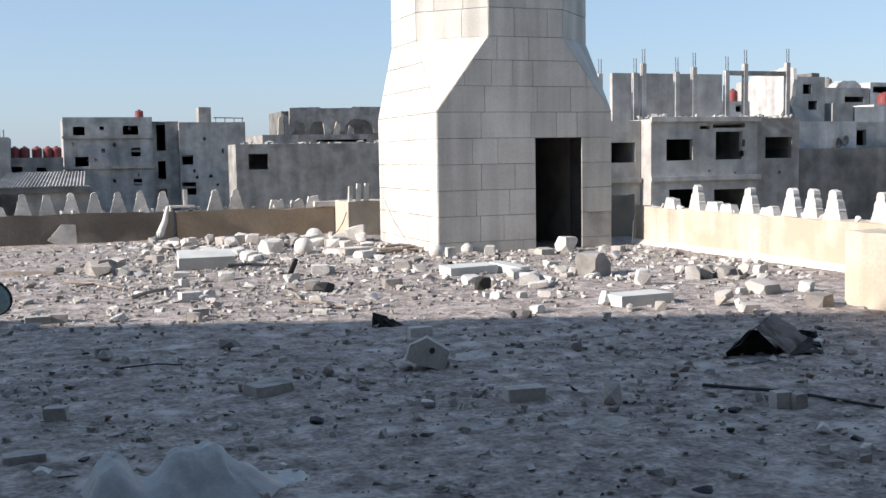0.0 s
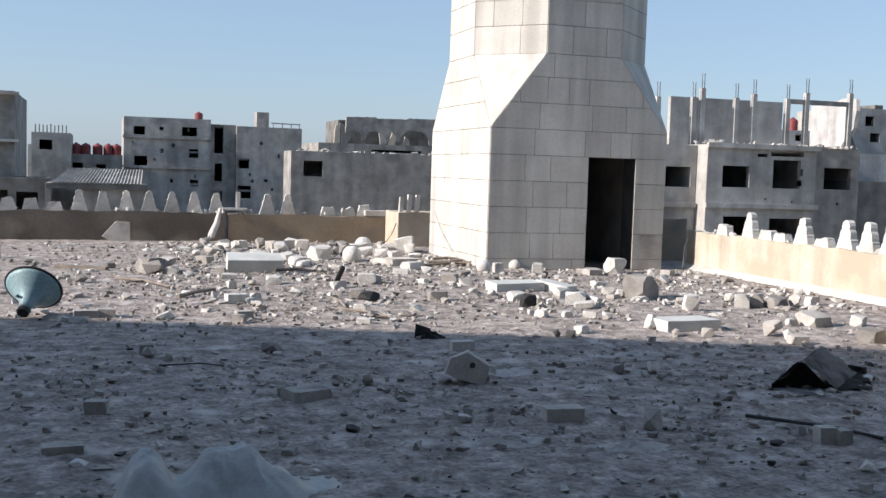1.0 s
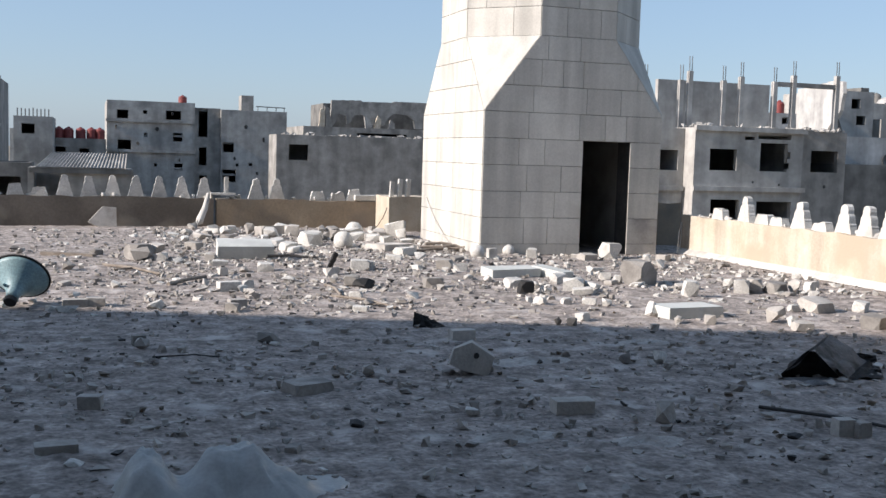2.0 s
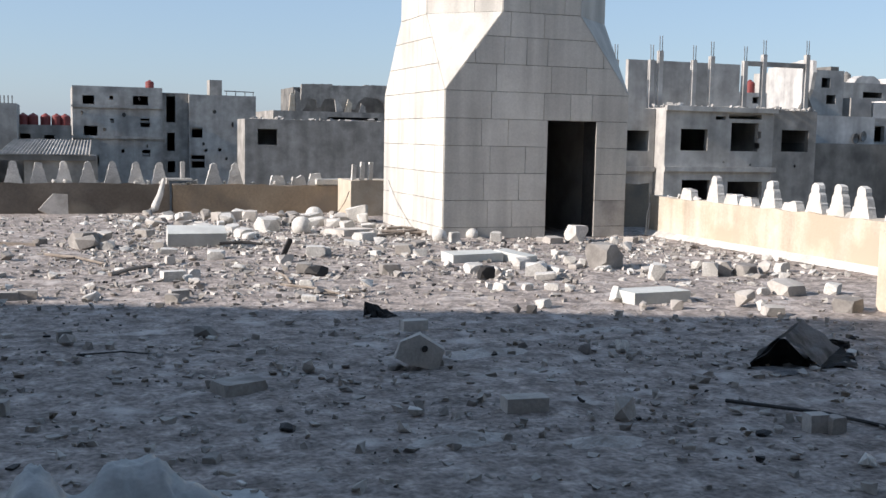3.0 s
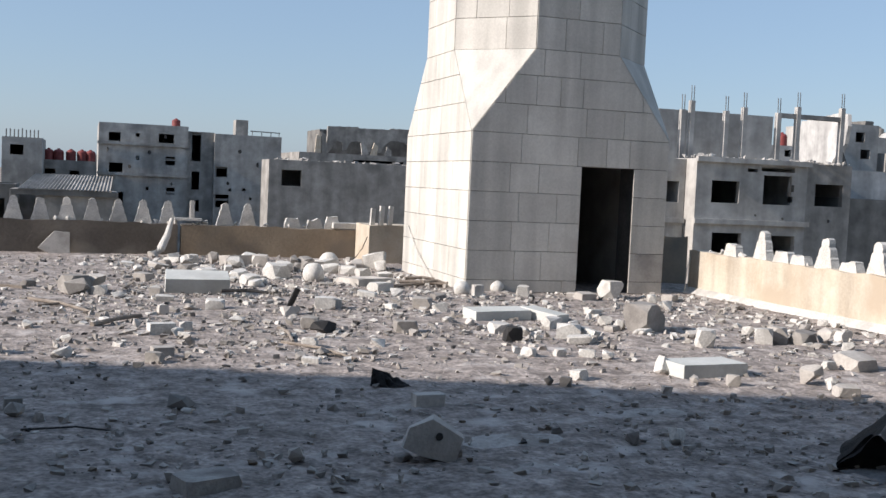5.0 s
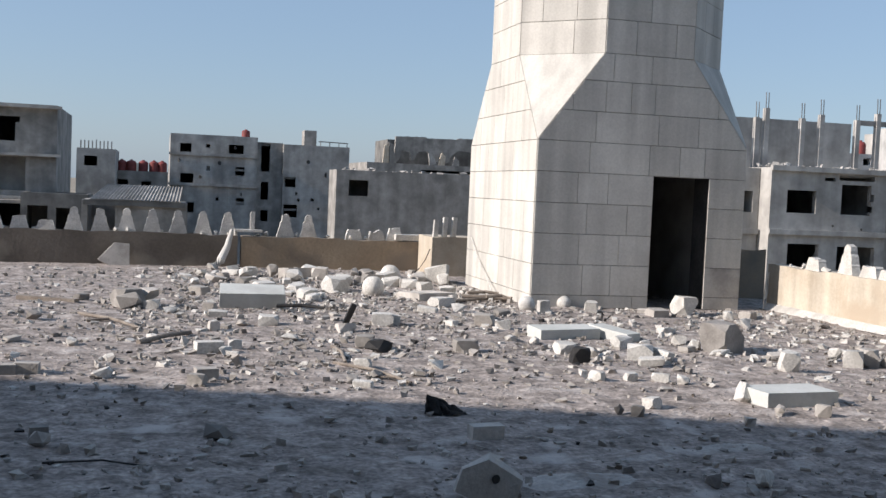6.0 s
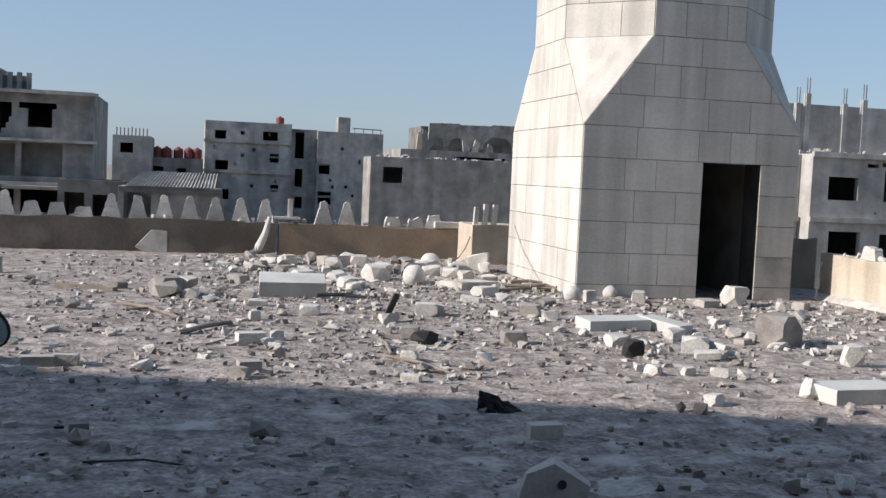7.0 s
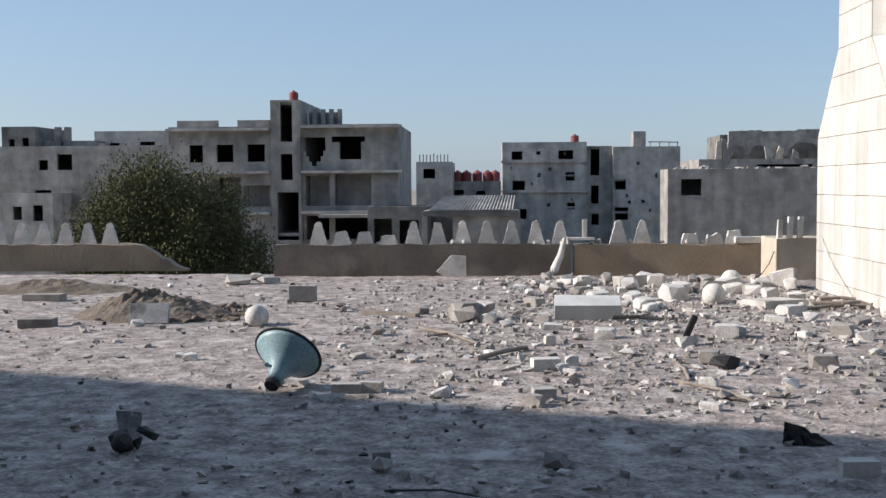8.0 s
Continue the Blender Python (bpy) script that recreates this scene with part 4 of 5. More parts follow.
part("body", rough_up(bm, 0.02, 7, 2.0), M_RUBBLE, holed).matrix_local = pose(0, -0.05, 0.02, 0, 13, 10) @ Matrix.Diagonal((1.3, 1.1, 1.05, 1))
# no real opening: the black disc paints the shade inside the hole
part("hole", lathe(((0.016, -0.01), (0.022, 0.0), (0.02, 0.004)), 12), M_BLACK, holed, "round hole as a black disc, its shade in the colour").matrix_local = pose(0.045, -0.05, 0.135, 90, 0, 10)

for spot, label in (((-0.18, 13.54, 0.22, 0.24), "white round stone at the minaret foot"), ((0.46, 13.92, 0.19, 0.20), "pale round stone at the minaret foot"), ((-1.16, 17.15, 0.32, 0.24), "white round stone by the parapet"), ((-1.83, 15.09, 0.31, 0.22), "white round stone in the rubble"), ((-7.28, 12.98, 0.27, 0.21), "grey round stone alone on the dust")):
    ball(spot, M_WHITE, label)

M_SOIL = material("dark_soil", (0.10, 0.08, 0.06), (0.20, 0.165, 0.13), 0.95, 4, 30, 0.8)
# charred bits
scrap = holder("charred_scrap", (-2.86, 7.66, 0))
tagged(scrap, "charred black crumpled scrap of sheet on the dust", "scrap")
lump("rubble_stone", "dark dusty lump of concrete lying in the shade", (-4.31, 7.0, 0.22, 0.10), M_CONCRETE_DARK, 0.9, 0.5)
lump("rubble_stone", "small white stone resting before a dark lump", (-4.28, 6.91, 0.09, 0.05), M_WHITE, 0.9, 0.1)
lump("charred_scrap", "charred lump by the rubble", (-2.74, 10.18, 0.29, 0.13), M_BLACK, 0.9, 0.1, "scrap")

# a folded sheet of roofing felt
def sheet(corners, thick, seed, cuts=7):
    """A thick, slightly crumpled sheet spanned by four corners."""
    bm = bmesh.new()
    a, b, c, d = (Vector(p) for p in corners)
    g = [[None] * (cuts + 1) for _ in range(cuts + 1)]
    n = (b - a).cross(d - a).normalized()
    for i in range(cuts + 1):
        for j in range(cuts + 1):
            u, v = i / cuts, j / cuts
            p = (a * (1 - u) + b * u) * (1 - v) + (d * (1 - u) + c * u) * v
            g[i][j] = bm.verts.new(p + n * (0.025 * noise.noise((u * 3 + seed, v * 3, seed))))
    faces = [bm.faces.new((g[i][j], g[i + 1][j], g[i + 1][j + 1], g[i][j + 1])) for i in range(cuts) for j in range(cuts)]
    bmesh.ops.solidify(bm, geom=faces, thickness=thick)
    return bm



felt = holder("roofing_felt", (-0.6, 5.2, 0))
felt.location, felt.scale = (-0.64, 5.13, 0), (1.0, 1.0, 1.12)
tagged(felt, "folded sheet of black roofing felt standing like a tent", "roofing felt")
under(part("face", sheet(((-0.860, 5.029, 0.200), (-0.606, 4.980, 0.020), (-0.040, 5.459, 0.030), (-0.313, 5.547, 0.200)), 0.012, 2), M_FELT, None, "greyish dusty face of the felt"), felt)
under(part("rear_flap", sheet(((-1.046, 5.156, 0.000), (-0.860, 5.029, 0.200), (-0.313, 5.547, 0.200), (-0.528, 5.713, 0.000)), 0.012, 3), M_BLACK), felt)
# black sheet across the open front, painting the shade inside the tent
under(part("front_fold", sheet(((-1.017, 5.205, 0.000), (-0.606, 5.048, 0.000), (-0.782, 5.117, 0.170), (-0.841, 5.127, 0.175)), 0.012, 1), M_BLACK), felt)
under(part("bottom_flap", sheet(((-1.046, 5.156, 0.000), (-1.046, 4.814, 0.015), (-0.762, 4.902, 0.020), (-0.704, 5.078, 0.012)), 0.01, 4), M_FELT, None, "dusty flap lying on the roof"), felt)
under(part("side_flap", sheet(((-0.606, 4.980, 0.020), (-0.313, 4.960, 0.012), (-0.098, 5.244, 0.012), (-0.040, 5.459, 0.030)), 0.012, 5), M_BLACK), felt)
under(part("curled_edge", sheet(((-0.147, 5.468, 0.020), (0.009, 5.410, 0.020), (0.019, 5.439, 0.070), (-0.118, 5.488, 0.080)), 0.01, 7), M_BLACK), felt)

part("crumple", sheet(((-0.1, 0.0, 0.0), (0.0, -0.06, 0.0), (0.0, 0.05, 0.09), (-0.09, 0.02, 0.13)), 0.01, 8), M_BLACK, scrap)
part("crumple", sheet(((-0.1, 0.02, 0.0), (0.12, 0.02, 0.0), (0.05, 0.08, 0.08), (-0.08, 0.05, 0.12)), 0.01, 9), M_BLACK, scrap)
part("tail", sheet(((0.02, -0.05, 0.0), (0.19, -0.02, 0.0), (0.14, 0.09, 0.03), (0.0, 0.06, 0.08)), 0.01, 10), M_BLACK, scrap)


def rod(name, label, points, r, mat, category="rod", taper=1.0, lift=0.0):
    return tagged(part(name, tube([(px, py, r + lift + (pz if pz else 0)) for px, py, pz in points], r, 7, taper), mat), label, category)


def stick(name, label, p, q, r, mat, category="stick", bend=0.03, lift=0.0):
    mx, my = (p[0] + q[0]) / 2 + bend, (p[1] + q[1]) / 2 + bend
    return rod(name, label, ((p[0], p[1], 0), (mx, my, 0.015), (q[0], q[1], 0)), r, mat, category, 0.8, lift)


stick("iron_bar", "thin dark iron bar lying under bricks", (-1.74, 4.39), (-1.15, 3.45), 0.012, M_BLACK, "bar")
stick("wood_stick", "thin dark stick lying in the shade", (-5.2, 6.62), (-4.68, 6.5), 0.006, M_BLACK)
block("wood_plank", "weathered wooden plank lying on the dust", (-5.87, 13.87, 0.75, 0.05), M_WOOD, -28, 0.14, 0.1, 0, "plank")
stick("wood_stick", "weathered wooden lath on the dust", (-5.45, 12.66), (-4.80, 11.51), 0.02, M_WOOD)
stick("wood_stick", "split wooden lath on the dust", (-5.33, 12.09), (-4.96, 12.12), 0.016, M_WOOD)
stick("wood_stick", "dark wooden stick on the dust", (-4.81, 10.60), (-4.35, 11.25), 0.024, M_WOOD)
stick("wood_stick", "charred stick on the rubble", (-3.35, 13.12), (-2.83, 12.95), 0.022, M_BLACK, lift=0.05)
stick("wood_stick", "dry reed on the dust", (-3.25, 9.61), (-2.81, 8.70), 0.014, M_WOOD)
stick("wood_stick", "dry bent reed on the dust", (-3.13, 10.48), (-3.15, 9.62), 0.016, M_WOOD)
stick("wood_stick", "short broken stick on the dust", (-3.01, 8.95), (-2.83, 8.73), 0.012, M_WOOD)
for i, (px, py, qx, qy) in enumerate(((-0.9, 14.35, -0.15, 14.75), (-0.7, 14.75, -0.1, 14.45), (-0.55, 15.0, -0.12, 14.95), (-0.5, 14.3, -0.2, 14.15))):
    stick("wood_plank", "weathered plank in a heap at the minaret foot", (px, py), (qx, qy), 0.024, M_WOOD, "plank", 0.02 * i, 0.025 * i)
bm = box(-0.03, -0.03, 0, 0.03, 0.03, 0.24, 0.008)
ob = part("iron_bracket", bm, M_BLACK)
ob.matrix_world = pose(-2.74, 12.10, 0, 8, 22, 0)
tagged(ob, "black iron stub sticking out of the rubble", "bracket")

# the dark twisted fitting in the shade
x, y, w, h = -6.72, 7.34, 0.22, 0.23
fitting = holder("lamp_fitting", (x, y + 0.05, 0))
tagged(fitting, "broken black lamp fitting lying in the shade", "lamp fitting")
part("socket", lathe(((0.045, 0), (0.055, 0.015), (0.05, 0.08), (0.03, 0.11)), 14), M_BLACK, fitting).matrix_local = pose(-0.09, -0.02, 0.05, 62, 0, 40)
part("body", hull(random.Random(31), 16, 1.0, 0.2), M_BLACK, fitting).matrix_local = pose(-0.03, 0.0, 0.0, 0, -38, 15) @ Matrix.Diagonal((0.16, 0.11, 0.17, 1))
part("shade", hull(random.Random(32), 12, 1.0, 0.1), M_BLACK, fitting).matrix_local = pose(0.05, 0.02, 0.09, 10, 30, 0) @ Matrix.Diagonal((0.15, 0.09, 0.07, 1))
part("clip", hull(random.Random(33), 9, 1.0, 0.0), M_BLACK, fitting).matrix_local = pose(0.0, 0.03, 0.0, 0, 0, 70) @ Matrix.Diagonal((0.09, 0.05, 0.12, 1))
part("plate", sheet(((-0.12, 0.07, 0.0), (-0.02, 0.16, 0.0), (-0.03, 0.2, 0.19), (-0.15, 0.11, 0.22)), 0.006, 6), M_FELT, fitting)

# horn loudspeaker
x, y, w, h = -6.28, 9.10, 0.13, 0.42
horn = holder("horn_loudspeaker", (x, y + 0.04, 0.0))
tagged(horn, "dusty blue-grey horn loudspeaker lying on its side", "loudspeaker")
HORN = pose(0, 0, 0.09, -53, 0, 0) @ Matrix.Diagonal((1, 1, 0.86, 1))
turn = pose(0, 0, 0, 0, 0, -17) @ Matrix.Scale(0.98, 4)
profile = [(0.055, 0.0), (0.06, 0.06), (0.085, 0.13), (0.13, 0.2), (0.185, 0.265), (0.235, 0.315), (0.262, 0.35)]
bm = lathe(profile + [(r - 0.006, z + 0.002) for r, z in reversed(profile)], 40)
for f in bm.faces:
    f.smooth = len(f.verts) == 4
bell = part("bell", bm, M_SPEAKER, horn)
bell.matrix_local = turn @ HORN
part("rim", lathe(((0.262, 0.343), (0.274, 0.347), (0.274, 0.36), (0.262, 0.364), (0.255, 0.36), (0.255, 0.347)), 40), M_BLACK, bell, "dark rolled rim")
part("driver", lathe(((0.03, -0.06), (0.055, -0.056), (0.06, -0.01), (0.05, 0.005)), 20), M_BLACK, horn).matrix_local = turn @ HORN
for a in (0, 140):
    part("bracket_lug", box(-0.012, 0.085, 0.1, 0.012, 0.125, 0.125, 0.003), M_SPEAKER, bell).matrix_local = pose(0, 0, 0, 0, 0, a)

# heap of earth with a slab on it
def earth_heap(x, y, rx, ry, height, seed, label, mat=None, name="earth_heap", category="earth heap"):
    """A low mound of loose earth."""
    bm = bmesh.new()
    n = 46
    g = [[None] * (n + 1) for _ in range(n + 1)]
    for i in range(n + 1):
        for j in range(n + 1):
            u, v = 2 * i / n - 1, 2 * j / n - 1
            d = math.hypot(u, v)
            z = height * max(0, 1 - d) ** 0.8 * (1 + 0.5 * noise.noise((u * 2.5, v * 2.5, seed))) + 0.27 * height * max(0, 1 - d) * noise.noise((u * 11, v * 9, seed + 3)) - 0.02
            g[i][j] = bm.verts.new((x + u * rx, y + v * ry, z))
    for i in range(n):
        for j in range(n):
            bm.faces.new((g[i][j], g[i + 1][j], g[i + 1][j + 1], g[i][j + 1]))
    tagged(part(name, bm, mat or M_SOIL), label, category, kind="stuff")


earth_heap(-8.72, 13.95, 1.0, 0.7, 0.34, 1, "low heap of dark brown earth and grit")
earth_heap(-11.2, 17.0, 1.5, 0.6, 0.2, 5, "flat spread of dark earth near the breach")
for x, y, rx, ry, seed in ((-2.8, 3.85, 0.3, 0.17, 11), (-2.5, 6.05, 0.42, 0.2, 12), (-3.45, 4.1, 0.35, 0.14, 13), (-1.3, 6.6, 0.4, 0.2, 14)):
    earth_heap(x, y, rx, ry, 0.05, seed, "thin spill of pale plaster dust on the roof", M_DUST, "plaster_dust", "dust")
block("felt_slab", "dark grey slab leaning on the earth heap", (-8.52, 13.10, 0.43, 0.25), M_FELT, 5, 0.2, 0.1, -30, "slab")
lump("rubble_stone", "white stone by the earth heap", (-8.56, 12.81, 0.18, 0.10), M_WHITE, 0.8, 0.3)
block("stone_block", "dark flat block in the dust", (-9.69, 12.84, 0.38, 0.10), M_RUBBLE_GREY, 3, 0.5, 0.2)
block("stone_block", "dark flat block on the sunlit dust", (-10.81, 15.63, 0.54, 0.09), M_RUBBLE_GREY, -3, 0.4, 0.2)
for spot in ((-8.66, 17.90, 0.48, 0.16), (-8.20, 17.95, 0.43, 0.14), (-8.60, 18.72, 0.36, 0.13)):
    lump("rubble_stone", "pale broken stone at the breach in the parapet", spot, M_RUBBLE, 0.6, 0.5)

# thin plastic bag
x, y, w, h = -4.92, 3.5, 1.16, 0.21
bm = bmesh.new()
n = 70
g = [[None] * (n + 1) for _ in range(n + 1)]
for i in range(n + 1):
    for j in range(n + 1):
        u, v = 2 * i / n - 1, 2 * j / n - 1
        humps = sum(top * math.exp(-abs((u - cu) / ru) ** 3.2 - abs((v - cv) / rv) ** 3.2) for top, cu, cv, ru, rv in ((0.21, -0.80, 0.0, 0.16, 0.62), (0.09, -0.5, -0.1, 0.22, 0.5), (0.185, -0.2, 0.1, 0.23, 0.55), (0.10, 0.08, -0.1, 0.2, 0.5), (0.03, 0.4, 0.0, 0.3, 0.5)))
        fold = 1 - abs(noise.noise((u * 5.0 + 4, v * 2.6 + u * 2, 2))) * 3.2
        wrinkle = 1 - abs(noise.noise((u * 12, v * 9, 6))) * 2
        z = humps * (0.92 + 0.09 * fold + 0.04 * wrinkle) + 0.05 * humps ** 0.5 * (0.5 - abs(noise.noise((u * 16 + v * 3, v * 2, 8)))) - 0.02
        g[i][j] = bm.verts.new((x + u * 0.62 + 0.05 * noise.noise((v * 3, u * 3, 1)), y + 0.0 + v * 0.40, z))
for i in range(n):
    for j in range(n):
        f = bm.faces.new((g[i][j], g[i + 1][j], g[i + 1][j + 1], g[i][j + 1]))
        f.smooth = True
tagged(part("plastic_bag", bm, M_SHEET), "crumpled translucent whitish plastic bag on the roof", "plastic bag")

# broken post, cross-piece and posts on the parapets
x, y = -3.64, 18.49
post = holder("broken_post", (x, y, 0))
tagged(post, "broken white cement post leaning on the parapet", "post")
under(part("shaft", rough_up(tube(((x - 0.16, 19.0, 0.0), (x - 0.02, 19.1, 0.12), (x + 0.10, 19.25, 0.35), (x + 0.17, 19.36, 0.62)), 0.10, 10, 0.4), 0.02, 5), M_WHITE), post)
under(part("cross_piece", box(-3.42, 19.40, 0.60, -2.95, 19.55, 0.645, 0.008), M_WHITE), post)
under(part("finial", box(-3.16, 19.44, 0.645, -3.08, 19.52, 0.95, 0.01), M_WHITE), post)
for i, x in enumerate((-0.12, 0.04, 0.2)):
    ob = part("small_post", chipped(RND, 0.075, 0.09, 0.36 - 0.05 * (i == 0), 0.2), M_WHITE)
    ob.matrix_world = pose(x, 18.6, 0.64, 0, 3, 0)
    tagged(ob, "thin white cement post on the parapet pier", "post", "thin posts on the parapet pier")
block("coping_piece", "white broken coping piece on the parapet", (-0.35, 19.45, 0.55, 0.10), M_WHITE, 2, 0.4, 0.2).location.z = 0.54
for i in range(26):
    x = -7.2 + 7.0 * RND.random()
    ob = lump("rubble_stone", "white chip lying on the parapet", (x, LW + 0.02 + 0.1 * RND.random(), RND.uniform(0.05, 0.14), RND.uniform(0.03, 0.09)), M_WHITE)
    ob.location.z = 0.53
for i in range(14):
    ob = lump("rubble_stone", "white chip lying on the sunlit parapet", (3.74, 8.6 + 5.4 * RND.random(), RND.uniform(0.06, 0.18), RND.uniform(0.05, 0.12)), M_WHITE)
    ob.location.z = 0.585
rod("antenna_pole", "thin dark metal pole behind the parapet", ((4.1, 8.6, -0.1), (4.1, 8.6, 1.3)), 0.018, M_STEEL, "pole")

# loose cables
rod("cable", "loose pale cable hanging down the minaret", ((-0.03, 16.7, 0.75), (-0.05, 16.2, 0.42), (-0.06, 15.7, 0.2), (-0.12, 15.2, 0.02)), 0.008, M_WHITE, "cable")
rod("cable", "loose cable hanging from the parapet pier", ((-0.22, 18.5, 0.45), (-0.3, 18.5, 0.25), (-0.42, 18.45, 0.1), (-0.6, 18.3, 0.0)), 0.008, M_BLACK, "cable")
rod("cable", "loose wire loop at the wall end", ((3.45, 14.1, 0.0), (3.5, 14.15, 0.35), (3.58, 14.2, 0.5), (3.6, 14.25, 0.25), (3.55, 14.2, 0.0)), 0.009, M_WHITE, "cable")


# the larger pieces of the rubble, one by one
def chunk(x, y, w, h, mat, label, cut=0.5):
    """One broken piece standing on the roof."""
    if cut > 0.5:
        block("rubble_stone", label, (x, y, w, h), mat, RND.uniform(-40, 40), RND.uniform(0.6, 0.95), RND.uniform(0.5, 1.1), RND.uniform(-10, 10), "stone", "rubble on the roof")
    else:
        lump("rubble_stone", label, (x, y, w, h), mat, 0.8, cut, "stone", "rubble on the roof", 11 + int(cut * 8))


chunk(0.45, 10.40, 0.17, 0.12, M_WHITE, "whitish broken stone lying on the sunlit roof", 0.3)
chunk(-0.40, 9.80, 0.23, 0.14, M_WHITE, "whitish broken stone lying on the sunlit roof", 0.8)
chunk(-0.99, 8.77, 0.10, 0.08, M_WHITE, "whitish broken stone lying on the sunlit roof", 0.6)
chunk(-0.75, 8.71, 0.14, 0.08, M_WHITE, "whitish broken stone lying on the sunlit roof", 0.9)
chunk(-0.61, 8.60, 0.14, 0.10, M_WHITE, "whitish broken stone lying on the sunlit roof", 0.3)
chunk(-1.00, 10.13, 0.18, 0.11, M_WHITE, "whitish broken stone lying on the sunlit roof", 0.8)
chunk(-1.08, 9.60, 0.15, 0.15, M_BLACK, "black charred shard lying on the sunlit roof", 0.6)
chunk(-1.28, 7.76, 0.13, 0.08, M_WHITE, "whitish broken stone lying on the sunlit roof", 0.9)
chunk(-1.63, 7.56, 0.08, 0.09, M_RUBBLE_GREY, "dark grey broken stone lying on the sunlit roof", 0.3)
chunk(-1.52, 7.50, 0.08, 0.08, M_RUBBLE_GREY, "dark grey broken stone lying on the sunlit roof", 0.8)
chunk(0.72, 9.17, 0.16, 0.19, M_WHITE, "whitish broken stone lying on the sunlit roof", 0.6)
chunk(-0.07, 13.28, 0.13, 0.17, M_WHITE, "whitish broken stone lying on the sunlit roof", 0.9)
chunk(-0.45, 7.48, 0.11, 0.08, M_RUBBLE, "pale tan broken stone lying on the sunlit roof", 0.3)
chunk(-0.15, 7.41, 0.10, 0.09, M_RUBBLE, "pale tan broken stone lying on the sunlit roof", 0.8)
chunk(1.20, 8.00, 0.12, 0.08, M_WHITE, "whitish broken stone lying on the sunlit roof", 0.6)
chunk(1.47, 7.93, 0.28, 0.13, M_RUBBLE, "pale tan broken stone lying on the sunlit roof", 0.9)
chunk(0.60, 7.21, 0.12, 0.11, M_WHITE, "whitish broken stone lying on the sunlit roof", 0.3)
chunk(0.50, 6.91, 0.17, 0.09, M_RUBBLE, "pale tan broken stone lying on the sunlit roof", 0.8)
chunk(1.97, 7.92, 0.17, 0.11, M_WHITE, "whitish broken stone lying on the sunlit roof", 0.6)
chunk(1.31, 6.90, 0.29, 0.13, M_RUBBLE_GREY, "dark grey broken stone lying on the sunlit roof", 0.9)
chunk(1.61, 9.77, 0.16, 0.14, M_WHITE, "whitish broken stone lying on the sunlit roof", 0.3)
chunk(1.53, 9.39, 0.17, 0.16, M_WHITE, "whitish broken stone lying on the sunlit roof", 0.8)
chunk(1.73, 9.44, 0.17, 0.17, M_RUBBLE, "pale tan broken stone lying on the sunlit roof", 0.6)
chunk(1.97, 9.34, 0.24, 0.13, M_RUBBLE_GREY, "dark grey broken stone lying on the sunlit roof", 0.9)
chunk(2.19, 9.29, 0.24, 0.18, M_RUBBLE, "pale tan broken stone lying on the sunlit roof", 0.3)
chunk(2.61, 9.54, 0.15, 0.11, M_WHITE, "whitish broken stone lying on the sunlit roof", 0.8)
chunk(2.15, 8.92, 0.11, 0.09, M_WHITE, "whitish broken stone lying on the sunlit roof", 0.6)
chunk(-3.29, 17.43, 0.18, 0.17, M_WHITE, "whitish broken stone lying on the sunlit roof", 0.9)
chunk(-2.93, 17.61, 0.27, 0.21, M_RUBBLE_GREY, "dark grey broken stone lying on the sunlit roof", 0.3)
chunk(-2.60, 17.33, 0.46, 0.17, M_RUBBLE, "pale tan broken stone lying on the sunlit roof", 0.8)
chunk(-2.25, 17.27, 0.24, 0.20, M_RUBBLE, "pale tan broken stone lying on the sunlit roof", 0.6)
chunk(-2.31, 15.41, 0.30, 0.21, M_WHITE, "whitish broken stone lying on the sunlit roof", 0.9)
chunk(-1.64, 17.66, 0.23, 0.18, M_RUBBLE, "pale tan broken stone lying on the sunlit roof", 0.3)
chunk(-1.21, 14.49, 0.59, 0.11, M_RUBBLE, "pale tan broken stone lying on the sunlit roof", 0.8)
chunk(-1.21, 13.82, 0.29, 0.11, M_WHITE, "whitish broken stone lying on the sunlit roof", 0.6)
chunk(-0.37, 17.22, 0.29, 0.25, M_WHITE, "whitish broken stone lying on the sunlit roof", 0.9)
chunk(-3.89, 16.56, 0.43, 0.14, M_RUBBLE, "pale tan broken stone lying on the sunlit roof", 0.3)
chunk(-2.33, 12.03, 0.23, 0.13, M_WHITE, "whitish broken stone lying on the sunlit roof", 0.8)
chunk(-2.83, 11.45, 0.18, 0.10, M_RUBBLE, "pale tan broken stone lying on the sunlit roof", 0.6)
chunk(-2.82, 10.46, 0.16, 0.10, M_RUBBLE_GREY, "dark grey broken stone lying on the sunlit roof", 0.9)
chunk(-2.73, 10.25, 0.11, 0.11, M_RUBBLE_GREY, "dark grey broken stone lying on the sunlit roof", 0.3)
chunk(-3.05, 9.35, 0.13, 0.09, M_WHITE, "whitish broken stone lying on the sunlit roof", 0.8)
chunk(-1.92, 10.25, 0.21, 0.11, M_RUBBLE_GREY, "dark grey broken stone lying on the sunlit roof", 0.6)
chunk(-4.37, 8.68, 0.12, 0.09, M_RUBBLE, "pale tan broken stone lying on the sunlit roof", 0.9)
chunk(-4.42, 10.56, 0.08, 0.10, M_WHITE, "whitish broken stone lying on the sunlit roof", 0.3)
chunk(-4.00, 10.29, 0.11, 0.10, M_WHITE, "whitish broken stone lying on the sunlit roof", 0.8)
chunk(-4.12, 11.53, 0.10, 0.10, M_RUBBLE, "pale tan broken stone lying on the sunlit roof", 0.6)
chunk(-3.55, 11.94, 0.20, 0.11, M_WHITE, "whitish broken stone lying on the sunlit roof", 0.9)
